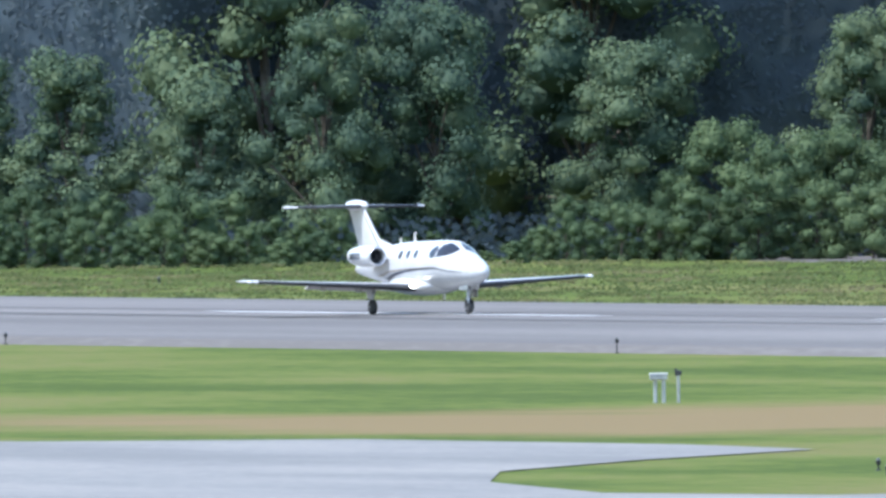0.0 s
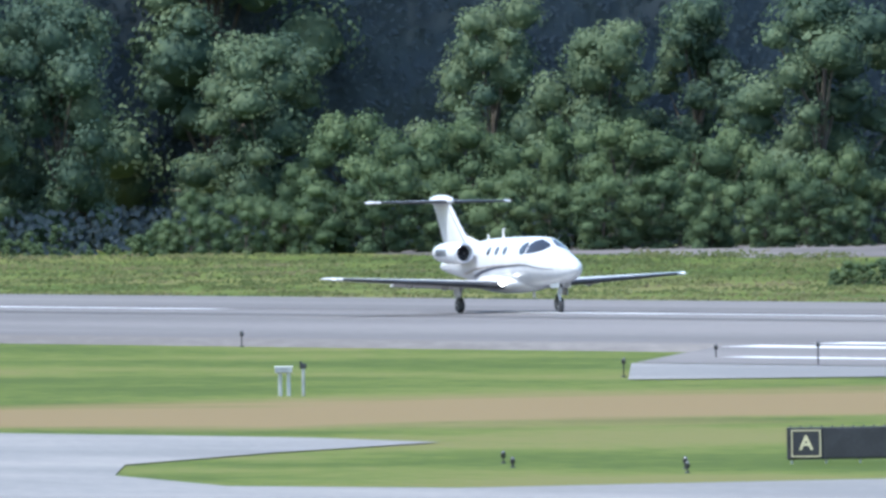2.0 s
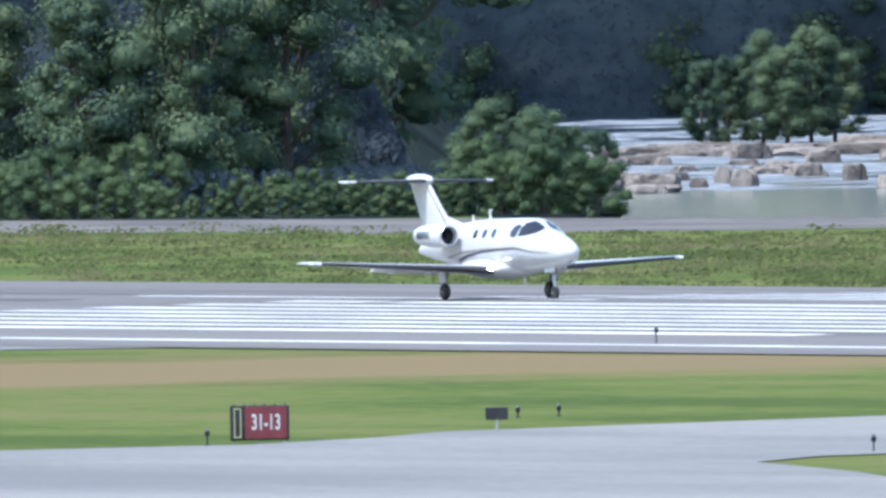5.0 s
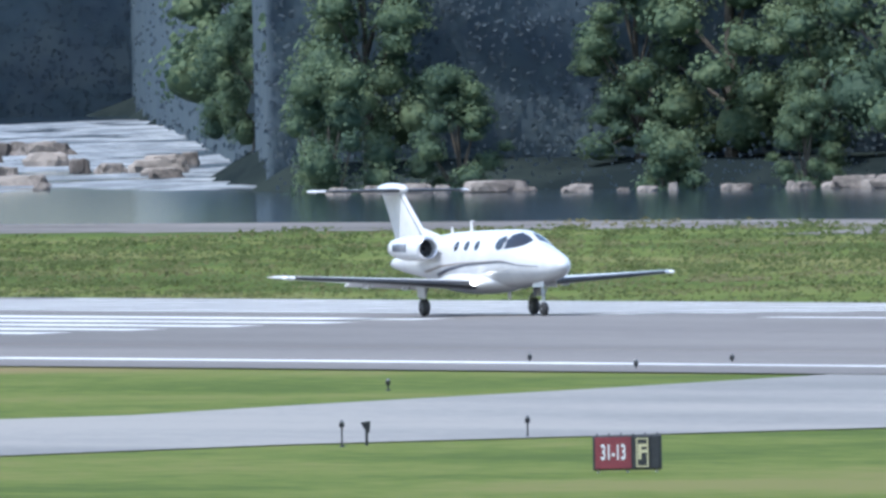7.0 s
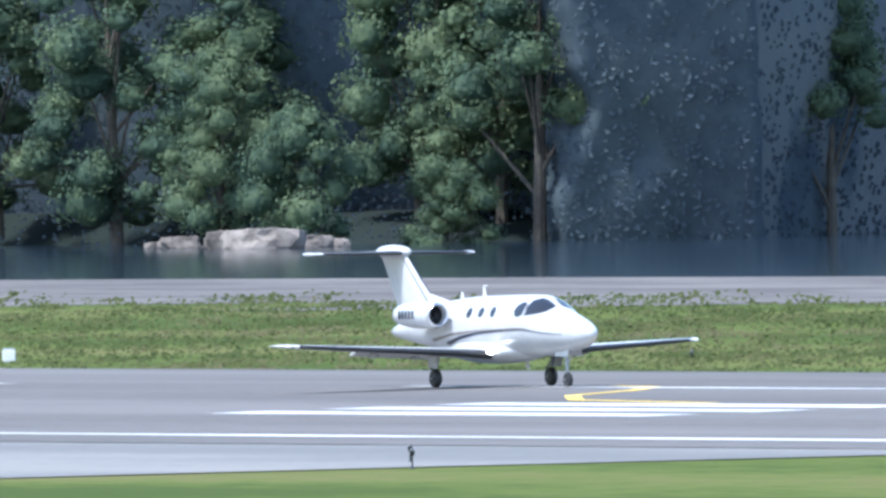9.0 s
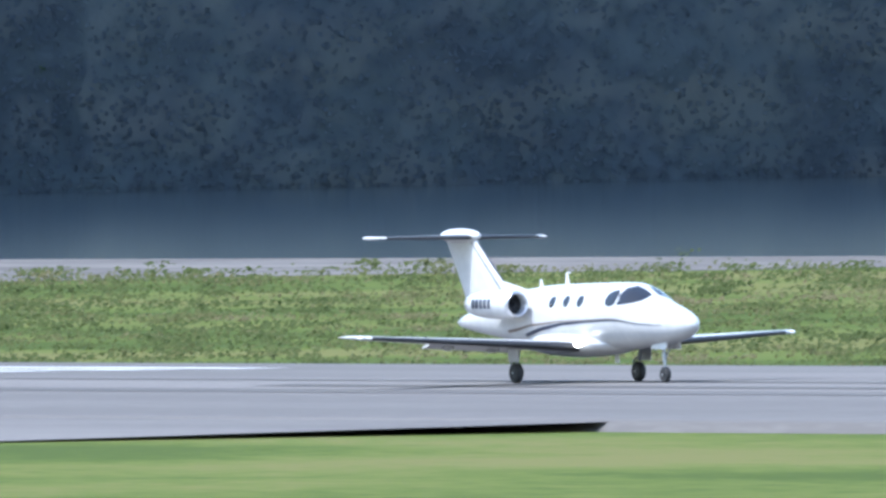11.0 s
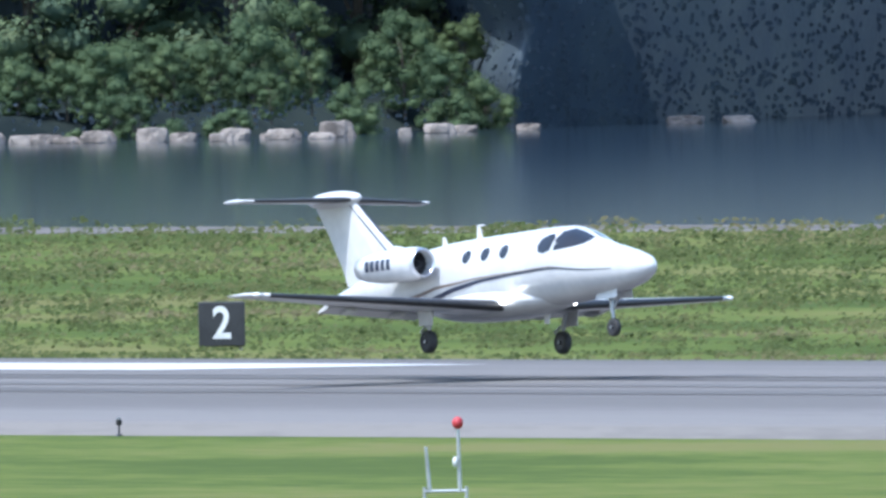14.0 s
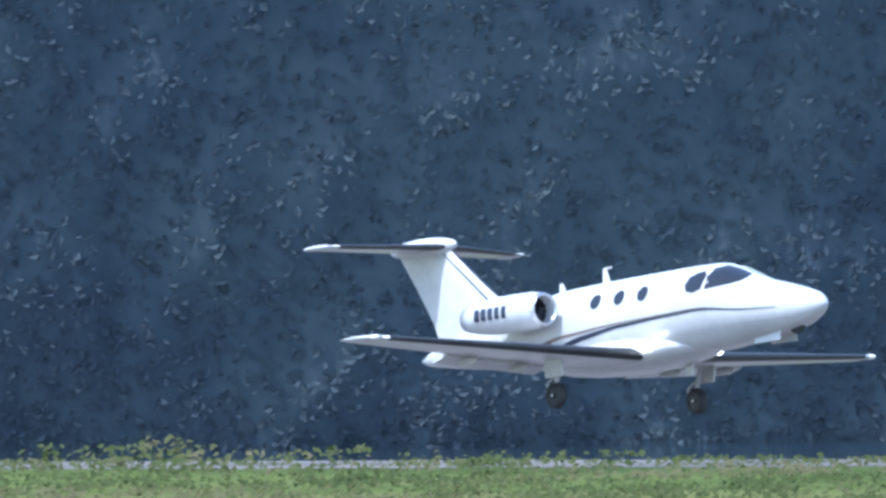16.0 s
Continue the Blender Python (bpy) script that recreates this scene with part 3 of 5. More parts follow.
def under_low(rng):
    b = rng.uniform(24.86, 41.2)
    d = 2 + 20 * rng.random()
    x, y = at(b, shore(b) + d)
    low = 30.97 < b < 31.95 or 34.05 < b < 35.25
    return x, y, ground_z(x, y) + rng.random() * ((.7 if low else 1.6) + .8 * noise.noise((b * 6, d * .1, 0))), .8


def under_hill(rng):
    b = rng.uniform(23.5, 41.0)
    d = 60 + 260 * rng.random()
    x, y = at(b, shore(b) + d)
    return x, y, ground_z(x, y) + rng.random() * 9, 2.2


def under_near(rng):
    b = rng.uniform(20.5, 23.74)
    x, y = at(b, wood_edge(b) + 12 + 24 * rng.random())
    return x, y, ground_z(x, y) + rng.random() * 1.8, 1


# leaves face the open river and tip down, which keeps them dark as shade
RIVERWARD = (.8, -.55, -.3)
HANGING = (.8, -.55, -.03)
scatter("shaded_leaves", 3, 80000, shaded_leaves, .4, M_SHADELEAF, "leaves with shade and blue haze in their colour on the far shore", "woods", HANGING, .13)
scatter("shaded_leaves", 9, 20000, blue_shade_near, .32, M_SHADELEAF, "leaves with shade and blue haze in their colour inside the wood", "woods", HANGING, .13)
# undergrowth and slope leaves take their shade and haze from the leaf colour
scatter("undergrowth", 8, 22000, under_low, .3, M_SHADELEAF, "low undergrowth along the far shore, shade and blue haze in its colour", "undergrowth", RIVERWARD, .15)
scatter("undergrowth", 4, 40000, under_hill, .8, M_SHADELEAF, "dense woods on the slope behind the far shore, shade and blue haze in their colour", "woods", RIVERWARD, .08)
scatter("undergrowth", 5, 9000, under_near, .3, M_SHADELEAF, "undergrowth with shade and blue haze in its colour inside the wood", "undergrowth", RIVERWARD, .08)


TUFTS = [None]


def weed_spot(rng):
    # leaves gather in tufts: a new tuft every few leaves
    if TUFTS[0] is None or rng.random() < .1:
        b = rng.uniform(20.5, 40.9)
        c = rng.random()
        x = -620 / math.tan(radians(b))
        y0, y1 = 517 + 6 * noise.noise((x * .03, 0, 4)), verge_y(x) + 4
        y = y0 + (y1 - y0) * c
        x = -y / math.tan(radians(b))
        y1 = verge_y(x)
        n = noise.noise((x * .04, y * .05, 7)) + .6 * noise.noise((x * .25, y * .2, 2))
        edge = math.exp(-abs(y - y1) / 5)
        if n < -.62 - .3 * edge or y > y1 + 4 or (b < 23.2 and abs(y - (526.4 + (x + 1246) * -.402)) < 4):
            TUFTS[0] = None
            return None
        grow = float(np.interp(x, [-1450, -1330, -1250, -1100, -900, -700], [.3, .55, .7, .8, .9, .9])) * float(np.interp(y, [521, 545, 580], [.35, .8, 1]))
        TUFTS[0] = (x, y, (.2 + .5 * max(0, n) + .5 * edge * max(0, n + .3)) * grow * (1.8 if rng.random() < .02 else 1))
    x, y, h = TUFTS[0]
    z = h * rng.random() ** .7
    return x + rng.gauss(0, .35), y + rng.gauss(0, .35), ground_z(x, y) + z, .7 + .5 * h


scatter("bank_weeds", 6, 340000, weed_spot, .23, M_WEED, "rank green and straw-coloured weeds on the river bank", "weeds", (.25, -.35, 1), .34)

# ---- rocks and rapids ----


def make_rock(seed):
    bm = bmesh.new()
    bmesh.ops.create_icosphere(bm, subdivisions=3, radius=1)
    for v in bm.verts:
        d = v.co.normalized()
        k = 1 + .35 * noise.noise(d * 1.3 + Vector((seed * 7, 0, 0))) + .16 * noise.noise(d * 3.4 + Vector((0, seed * 5, 0)))
        v.co = d * k
        v.co.z = max(-.25, min(v.co.z, .62 + .1 * noise.noise(d * 2 + Vector((0, 0, seed)))))
    ob = part("shore_rock", bm, M_ROCK, None, "weathered pale brown rock at the waterline")
    return tagged(ob, category="rock", group="rocks along the river")


ROCKS = [make_rock(i) for i in range(6)]


def rock(b, r, length, height, z=RIVER_Z):
    m = pose(*at(b, r), z + .1 * height, 0, 0, 90 - b + _rng.uniform(-15, 15)) @ Matrix.Diagonal((length / 2, length * .3, height / .75, 1))
    return copy_thing(ROCKS[_rng.randrange(6)], m)


for b, w, h in ((25.05, 1.5, .7), (25.16, 2.6, .9), (25.28, 4.2, 1.2), (25.4, 2, .8), (25.5, 1.2, .6), (25.64, 1.3, .6), (25.73, 1.4, .8), (25.81, 3.2, 1.3), (25.88, 4.8, 1.9), (25.94, 3.4, 1.1), (26.0, 1.2, .6),
                (26.17, 1.3, .9), (26.235, 2.4, 1.0), (26.29, 1.8, .8), (26.365, 2.1, .8), (26.435, 2.6, 1.0), (26.72, 1.4, .6), (26.76, 2.8, 1.6), (26.82, 2.2, 1.6), (26.88, 5.2, 2.3), (26.945, 3.2, 1.5), (26.985, 1.8, .8),
                (30.42, 1.4, .6), (30.81, 1.5, 1.0), (30.9, 2.6, 1.2), (30.98, 2.5, 1.0), (31.05, 1.4, .7), (31.12, 1.6, .7), (31.2, 2.4, .9), (31.27, 1.5, .7), (31.33, 1.8, .7), (31.48, 3.2, .9), (31.58, 1.2, .6), (31.63, 2.4, 1.3),
                (31.7, 2.6, 1.1), (31.77, 1.9, 1.2), (31.83, 1.3, .7), (32.14, 1.4, .5), (32.24, 1.1, .4), (32.29, 2.2, 1.3), (32.36, 3, .8), (32.44, 3.4, .7), (32.53, 3.2, 1.3), (32.6, 3.4, 1.0), (32.7, 3.0, .6),
                (33.3, 2.4, .5), (33.4, 2.0, .5), (34.06, 2, 1.6), (34.13, 2.2, 2.2), (34.28, 3.6, 1.3), (34.36, 2.8, 1.1), (34.46, 1.6, 1.6), (34.54, 2, 1.0), (34.62, 1.8, .9), (34.7, 2.2, 1.0), (34.78, 1.8, 1.2), (34.9, 1.6, 1.0), (34.97, 2.2, 1.2),
                (35.05, 2.0, 2.0), (35.2, 1.8, .9), (35.33, 1.4, .8), (35.56, 2.2, .7), (35.64, 2.0, .7), (37.42, 4, .55), (37.5, 5, .7), (37.56, 3.6, .5)):
    rock(b, shore(b) - 3 + _rng.uniform(-4, 4), w * .9, h * _rng.uniform(.42, .66))
for lo, hi in ((30.8, 31.95), (34.05, 35.3), (25.1, 26.5), (32.25, 32.75)):
    b = lo
    while b < hi:
        rock(b, shore(b) - 3 + _rng.uniform(-5, 5), _rng.uniform(.5, 1.6), _rng.uniform(.2, .5))
        b += _rng.uniform(.04, .13)
rock(32.265, 1865, 2.2, .35)
rock(36.97, 1880, 3.2, .35)
rock(37.03, 1880, 4.0, .4)
for i in range(60):
    b = _rng.uniform(23.9, 24.85)
    r = _rng.uniform(2270, 2600)
    rock(b, r, _rng.uniform(1, 4), _rng.uniform(.4, 1.2))
for i in range(20):
    rock(23.93 + i * .023, 2545 + _rng.uniform(-12, 12), _rng.uniform(4, 7), _rng.uniform(.5, .9))
for o in ROCKS:
    bpy.data.objects.remove(o)


def build_rapids():
    """Broken white water: many low crests across the shallow reach."""
    rng = random.Random(9)
    vs, fs = [], []
    for i in range(260):
        b, r = rng.uniform(23.9, 24.95), rng.uniform(2280, 2900)
        x, y = at(b, r)
        w, d, h = rng.uniform(2, 8), rng.uniform(1.5, 6), rng.uniform(.06, .22)
        a = radians(90 - b + rng.uniform(-20, 20))
        ca, sa = math.cos(a), math.sin(a)
        k = len(vs)
        for u, v, z in ((-1, 0, 0), (-.5, -1, 0), (.4, -.9, 0), (1, .1, 0), (.5, 1, 0), (-.4, .9, 0), (-.3, 0, 1), (.35, .1, .8)):
            vs.append((x + u * w * ca - v * d * sa, y + u * w * sa + v * d * ca, RIVER_Z + .01 + z * h))
        fs += [(k, k + 1, k + 6), (k + 1, k + 2, k + 7, k + 6), (k + 2, k + 3, k + 7), (k + 3, k + 4, k + 7), (k + 4, k + 5, k + 6, k + 7), (k + 5, k, k + 6)]
    return tagged(solid("rapids_foam", vs, fs, M_FOAM, None, "white broken water of shallow rapids"), category="white water", kind="stuff")


build_rapids()

# ---- the aeroplane ----
# x runs to the nose, y to the port wing, z up; the origin lies on the ground between the main wheels

BODY = [(6.20, 1.44, .03, .03), (6.12, 1.44, .14, .13), (5.92, 1.45, .27, .25), (5.55, 1.445, .42, .37), (5.05, 1.465, .56, .48), (4.5, 1.505, .67, .57), (4.15, 1.55, .73, .655),
        (3.75, 1.62, .77, .755), (3.35, 1.66, .79, .83), (2.9, 1.66, .80, .84), (2.2, 1.655, .805, .84), (1.0, 1.645, .805, .83), (0, 1.635, .80, .82), (-1.0, 1.63, .78, .79),
        (-2.0, 1.63, .69, .70), (-3.0, 1.61, .55, .56), (-4.0, 1.57, .39, .41), (-4.9, 1.52, .24, .25), (-5.5, 1.49, .12, .13), (-5.75, 1.48, .03, .03)]


def body_at(x):
    t = [b[0] for b in reversed(BODY)]
    return [float(np.interp(x, t, [b[i] for b in reversed(BODY)])) for i in (1, 2, 3)]


def skin(x, ang, lift=0.0):
    """A point on the fuselage's skin; ang in degrees: 0 is port, 90 the top, 180 starboard."""
    z, w, h = body_at(x)
    a = radians(ang)
    e = .92
    c, s = math.cos(a), math.sin(a)
    return Vector((x, (w + lift) * math.copysign(abs(c) ** e, c), z + (h + lift) * math.copysign(abs(s) ** e, s)))


def wing_half(bm, side, sections, n=9):
    """sections: y, leading edge x, chord, z, thickness."""
    rings = []
    for y, le, ch, z, th in sections:
        up = [(le - ch * (1 - math.cos(math.pi * i / n)) / 2) for i in range(n + 1)]
        f = lambda u: th * (2.6 * math.sqrt(max(u, 0)) * (1 - u) + .02)
        ring = [(x, side * y, z + .5 * ch * f((le - x) / ch)) for x in up] + [(x, side * y, z - .35 * ch * f((le - x) / ch)) for x in reversed(up[1:-1])]
        rings.append(ring if side > 0 else ring)
    loft(bm, rings)


WING = [(.55, 1.75, 2.55, .86, .15), (1.6, 1.36, 2.2, .93, .14), (3.9, .86, 1.62, 1.05, .13), (6.1, .34, 1.05, 1.17, .12)]
TIP = [(6.1, .34, 1.05, 1.17, .12), (6.28, .2, .86, 1.185, .12), (6.4, -.12, .5, 1.19, .1)]
TAIL = [(.06, -4.82, 1.45, 3.62, .10), (2.35, -5.52, .88, 3.62, .09)]


def lead_strip(side, sections, back, mat, name, parent, lift=.012):
    """A thin boot wrapped round the leading edge."""
    rings = []
    for y, le, ch, z, th in sections:
        f = lambda u: th * (2.6 * math.sqrt(max(u, 0)) * (1 - u) + .02)
        us = [back, back * .5, back * .2, back * .05, 0, back * .05, back * .2, back * .5, back]
        ring = []
        for i, u in enumerate(us):
            s = .5 if i <= 4 else -.35
            zz = z + s * ch * f(u) + (lift if i < 4 else -lift if i > 4 else 0)
            ring.append((le - u * ch + (lift if u < back * .3 else 0), side * y, zz))
        rings.append(ring)
    bm = bmesh.new()
    vs = [[bm.verts.new(p) for p in r] for r in rings]
    for a, b in zip(vs, vs[1:]):
        for i in range(8):
            bm.faces.new((a[i], a[i + 1], b[i + 1], b[i]))
    return part(name, bm, mat, parent, "black rubber de-icing boot", True)


def ribbon(name, parent, pts, mat, label, lift=.006):
    """A painted band on the skin; pts: x, lower angle, upper angle."""
    xs = np.linspace(pts[0][0], pts[-1][0], 26)
    order = sorted(pts)
    vs = []
    for x in xs:
        lo = float(np.interp(x, [p[0] for p in order], [p[1] for p in order]))
        hi = float(np.interp(x, [p[0] for p in order], [p[2] for p in order]))
        vs += [skin(x, lo, lift), skin(x, (lo + hi) / 2, lift), skin(x, hi, lift)]
    fs = [(3 * i + j, 3 * i + 3 + j, 3 * i + 4 + j, 3 * i + 1 + j) for i in range(len(xs) - 1) for j in (0, 1)]
    return solid(name, vs, fs, mat, parent, label, True)


def patch(name, parent, edge, mat, label, lift=.014):
    """A pane on the skin, fanned from its middle; edge: x, angle."""
    cx, ca = sum(e[0] for e in edge) / len(edge), sum(e[1] for e in edge) / len(edge)
    vs = [skin(cx, ca, lift)]
    n, rings = len(edge), (.2, .4, .6, .8, 1.0)
    for k in rings:
        vs += [skin(cx + (x - cx) * k, ca + (a - ca) * k, lift) for x, a in edge]
    fs = [(0, 1 + i, 1 + (i + 1) % n) for i in range(n)]
    for q in range(len(rings) - 1):
        fs += [(1 + q * n + i, 1 + (q + 1) * n + i, 1 + (q + 1) * n + (i + 1) % n, 1 + q * n + (i + 1) % n) for i in range(n)]
    return solid(name, vs, fs, mat, parent, label, True)


def oval(cx, ca, rx, ra, n=18):
    return [(cx + rx * math.cos(2 * math.pi * i / n), ca + ra * math.sin(2 * math.pi * i / n)) for i in range(n)]


def wheel(name, parent, at, r, w):
    bm = bmesh.new()
    prof = [(.55 * r, -w * .5), (.82 * r, -w * .55), (.97 * r, -w * .35), (r, 0), (.97 * r, w * .35), (.82 * r, w * .55), (.55 * r, w * .5)]
    n = 22
    vs = [[bm.verts.new((at[0] + q * math.cos(2 * math.pi * i / n), at[1] + y, at[2] + q * math.sin(2 * math.pi * i / n))) for q, y in prof] for i in range(n)]
    for i in range(n):
        for j in range(len(prof) - 1):
            bm.faces.new((vs[i][j], vs[i][j + 1], vs[(i + 1) % n][j + 1], vs[(i + 1) % n][j]))
    tyre = part(name, bm, M_RUBBER, parent, "black rubber tyre", True)
    bm = bmesh.new()
    rod(bm, (at[0], at[1] - w * .46, at[2]), (at[0], at[1] + w * .46, at[2]), .57 * r, None, 18)
    rod(bm, (at[0], at[1] - w * .6, at[2]), (at[0], at[1] + w * .6, at[2]), .2 * r, None, 10)
    part("rim", bm, M_DARKMETAL, tyre, "dull dark metal wheel rim")
    return tyre


GEAR, NOSE = [], []


def build_plane():
    plane = tagged(new("airplane"), "white twin-engine light business jet with a T-tail taking off", "airplane")
    n = 72
    bm = bmesh.new()
    xs = sorted({round(v, 3) for v in np.concatenate([np.linspace(-5.75, 5.9, 150), np.linspace(5.9, 6.2, 6)])}, reverse=True)
    loft(bm, [[skin(x, 360 * i / n) for i in range(n)] for x in xs])
    body = part("fuselage", bm, M_WHITE, plane, "glossy white fuselage", True)
    # belly fairing round the wing
    bm = bmesh.new()
    ball(bm, (.6, 0, .98), (2.4, .98, .36), 16)
    part("belly_fairing", bm, M_WHITE, plane, "", True)
    for side in (1, -1):
        bm = bmesh.new()
        wing_half(bm, side, WING)
        w = part("wing", bm, M_WHITE, plane, "", True)
        bm = bmesh.new()
        wing_half(bm, side, TIP)
        tip = part("wing_tip", bm, M_WHITE, w, "rounded white wing tip", True)
        lead_strip(side, WING[:-1] + [(5.95, .373, 1.09, 1.163, .12)], .07, M_BOOT, "de_icing_boot", w)
        bm = bmesh.new()
        ball(bm, (.22, side * 6.2, 1.18), (.12, .1, .05), 8)
        part("wing_tip_light", bm, M_CLEAR, tip, "clear wing tip light")
        # landing light in the wing root
        bm = bmesh.new()
        ball(bm, (1.9, side * .93, .98), (.1, .1, .085), 10)
        part("landing_light", bm, M_LENS, w, "lit landing light", True)
        # flaps, let down a little
        bm = bmesh.new()
        for y0, y1 in ((1.15, 3.7),):
            rings = []
            for y in (y0, y1):
                te = float(np.interp(y, [a[0] for a in WING], [a[1] - a[2] for a in WING]))
                zz = float(np.interp(y, [a[0] for a in WING], [a[3] for a in WING]))
                rings.append([(te + .12, side * y, zz + .0), (te + .02, side * y, zz + .03), (te - .32, side * y, zz - .13), (te - .3, side * y, zz - .16), (te + .1, side * y, zz - .06)])
            loft(bm, rings)
        part("flap", bm, M_WHITE, w, "white flap let down for take-off")
        for y in (1.9, 3.2):
            bm = bmesh.new()
            te = float(np.interp(y, [a[0] for a in WING], [a[1] - a[2] for a in WING]))
            zz = float(np.interp(y, [a[0] for a in WING], [a[3] for a in WING]))
            ball(bm, (te + .12, side * y, zz - .12), (.36, .05, .08), 8)
            part("flap_track", bm, M_WHITE, w, "", True)
        # engine
        cy, cz = side * 1.21, 1.96
        prof = [(-.62, .285), (-.66, .315), (-.72, .335), (-.95, .36), (-1.5, .37), (-2.1, .355), (-2.6, .3), (-2.9, .24)]
        bm = bmesh.new()
        m = 26
        rings = [[(x, cy + q * math.cos(2 * math.pi * i / m), cz + q * math.sin(2 * math.pi * i / m)) for i in range(m)] for x, q in prof]
        vs = [[bm.verts.new(p) for p in rr] for rr in rings]
        inner = [[bm.verts.new((x, cy + q * math.cos(2 * math.pi * i / m), cz + q * math.sin(2 * math.pi * i / m))) for i in range(m)] for x, q in ((-.68, .27), (-.95, .26))]
        back = [[bm.verts.new((x, cy + q * math.cos(2 * math.pi * i / m), cz + q * math.sin(2 * math.pi * i / m))) for i in range(m)] for x, q in ((-2.86, .23), (-2.6, .22))]
        chain = [inner[1], inner[0]] + vs + back
        for a, b in zip(chain, chain[1:]):
            for i in range(m):
                bm.faces.new((a[i], a[(i + 1) % m], b[(i + 1) % m], b[i]))
        eng = part("engine_nacelle", bm, M_WHITE, plane, "white engine nacelle", True)
        bm = bmesh.new()
        rod(bm, (-.93, cy, cz), (-.97, cy, cz), .262, None, 24)
        for i in range(14):
            a = 2 * math.pi * i / 14
            box(bm, (.05, .03, .2), (-.9, cy + .15 * math.cos(a), cz + .15 * math.sin(a)), Matrix.Rotation(a - math.pi / 2, 4, "X") @ Matrix.Rotation(.5, 4, "Z"))
        part("fan", bm, M_DARKMETAL, eng, "dark engine fan")
        bm = bmesh.new()
        rod(bm, (-.92, cy, cz), (-.74, cy, cz), .1, .02, 14)
        part("spinner", bm, M_DARKMETAL, eng)
        bm = bmesh.new()
        ring = [(x, cy + q * math.cos(2 * math.pi * i / m), cz + q * math.sin(2 * math.pi * i / m)) for x, q in ((-.69, .262), (-.612, .282), (-.628, .308), (-.70, .333)) for i in range(m)]
        solid("intake_lip", ring, [(k * m + i, k * m + (i + 1) % m, (k + 1) * m + (i + 1) % m, (k + 1) * m + i) for k in range(3) for i in range(m)], M_METAL, eng, "polished metal intake lip", True)
        bm.free()
        bm = bmesh.new()
        rod(bm, (-2.62, cy, cz), (-2.66, cy, cz), .215, None, 20)
        rod(bm, (-2.66, cy, cz), (-3.05, cy, cz), .13, .03, 14)
        part("exhaust", bm, M_DARKMETAL, eng, "dark exhaust cone")
        bm = bmesh.new()
        loft(bm, [[(-1.0 - .9 * t, side * yy, 1.93 + zz) for t, zz in ((0, 0), (.3, .06), (1.2, .05), (1.6, 0), (1.2, -.05), (.3, -.06))] for yy in (.5, 1.0)])
        part("pylon", bm, M_WHITE, plane, "", True)
        # registration shown as plain bars
        for i in range(5):
            x = -1.45 - i * .2
            wq = .357
            bm = bmesh.new()
            rings = []
            for a in (-16, -4, 8, 20):
                aa = radians(a)
                rings.append([(x + dx, cy + side * (wq + .018) * math.cos(aa), cz + (wq + .018) * math.sin(aa)) for dx in (-.07, .07)])
            vs = [[bm.verts.new(p) for p in q] for q in rings]
            for a, b in zip(vs, vs[1:]):
                bm.faces.new((a[0], a[1], b[1], b[0]))
            part("marking_bar", bm, M_NAVY, eng)
        # tailplane
        bm = bmesh.new()
        wing_half(bm, side, TAIL)
        tp = part("tailplane", bm, M_WHITE, plane, "", True)
        lead_strip(side, TAIL[:1] + [(2.2, -5.475, .92, 3.62, .09)], .14, M_BOOT, "de_icing_boot", tp, .008)
        bm = bmesh.new()
        ball(bm, (-5.9, side * 2.42, 3.62), (.42, .11, .05), 8)
        part("tailplane_tip", bm, M_WHITE, tp, "", True)
        # main gear
        y = side * 1.76
        bm = bmesh.new()
        rod(bm, (.18, y, .98), (.02, y, .52), .055, .05, 12)
        rod(bm, (.02, y, .54), (.0, y, .26), .04, .04, 10)
        rod(bm, (-.26, y, .5), (-.16, y, .27), .03, .03, 8)
        rod(bm, (-.05, y, .62), (-.28, y, .48), .028, .028, 8)
        rod(bm, (0, y - .12, .255), (0, y + .12, .255), .03, None, 8)
        leg = part("leg", bm, M_STEEL, plane, "grey landing gear leg")
        GEAR.append(leg)
        GEAR.append(wheel("main_wheel", plane, (0, y, .255), .255, .17))
        bm = bmesh.new()
        box(bm, (.5, .03, .42), (.37, y + side * .16, .74), Matrix.Rotation(radians(side * -6), 4, "X"), .01)
        part("gear_door", bm, M_WHITE, plane, "white gear door")
        # cabin and cockpit panes
        flip = (lambda a: a) if side > 0 else (lambda a: 180 - a)
        for x in (.3, 1.0, 1.7):
            patch("cabin_window", body, [(p, flip(a)) for p, a in oval(x, 26, .15, 11)], M_GLASS, "dark oval cabin window")
        patch("side_window", body, [(p, flip(a)) for p, a in ((3.42, 20), (3.2, 15), (3.0, 18), (2.93, 28), (3.0, 40), (3.15, 47), (3.35, 50), (3.45, 42))], M_GLASS, "dark cockpit side window")
        patch("windscreen", body, [(p, flip(a)) for p, a in ((3.52, 20), (3.8, 26), (4.1, 38), (4.28, 52), (4.3, 68), (4.2, 84), (3.9, 84), (3.6, 80), (3.5, 60), (3.49, 40))], M_GLASS, "dark curved windscreen pane")
        ribbon("navy_stripe", body, [(5.3, flip(-2.5), flip(-1)), (3.5, flip(-6), flip(-3.5)), (2.0, flip(-9), flip(-6)), (.8, flip(-13), flip(-9)), (-.3, flip(-23), flip(-16)), (-1.2, flip(-38), flip(-30))], M_NAVY, "thin dark navy swoosh stripe", .012)
        ribbon("tan_stripe", body, [(3.6, flip(-3), flip(-2.3)), (2.0, flip(-5.6), flip(-4.4)), (.6, flip(-8), flip(-6)), (-.8, flip(-15), flip(-11)), (-2.2, flip(-34), flip(-27))], M_TAN, "thin bronze swoosh stripe", .012)
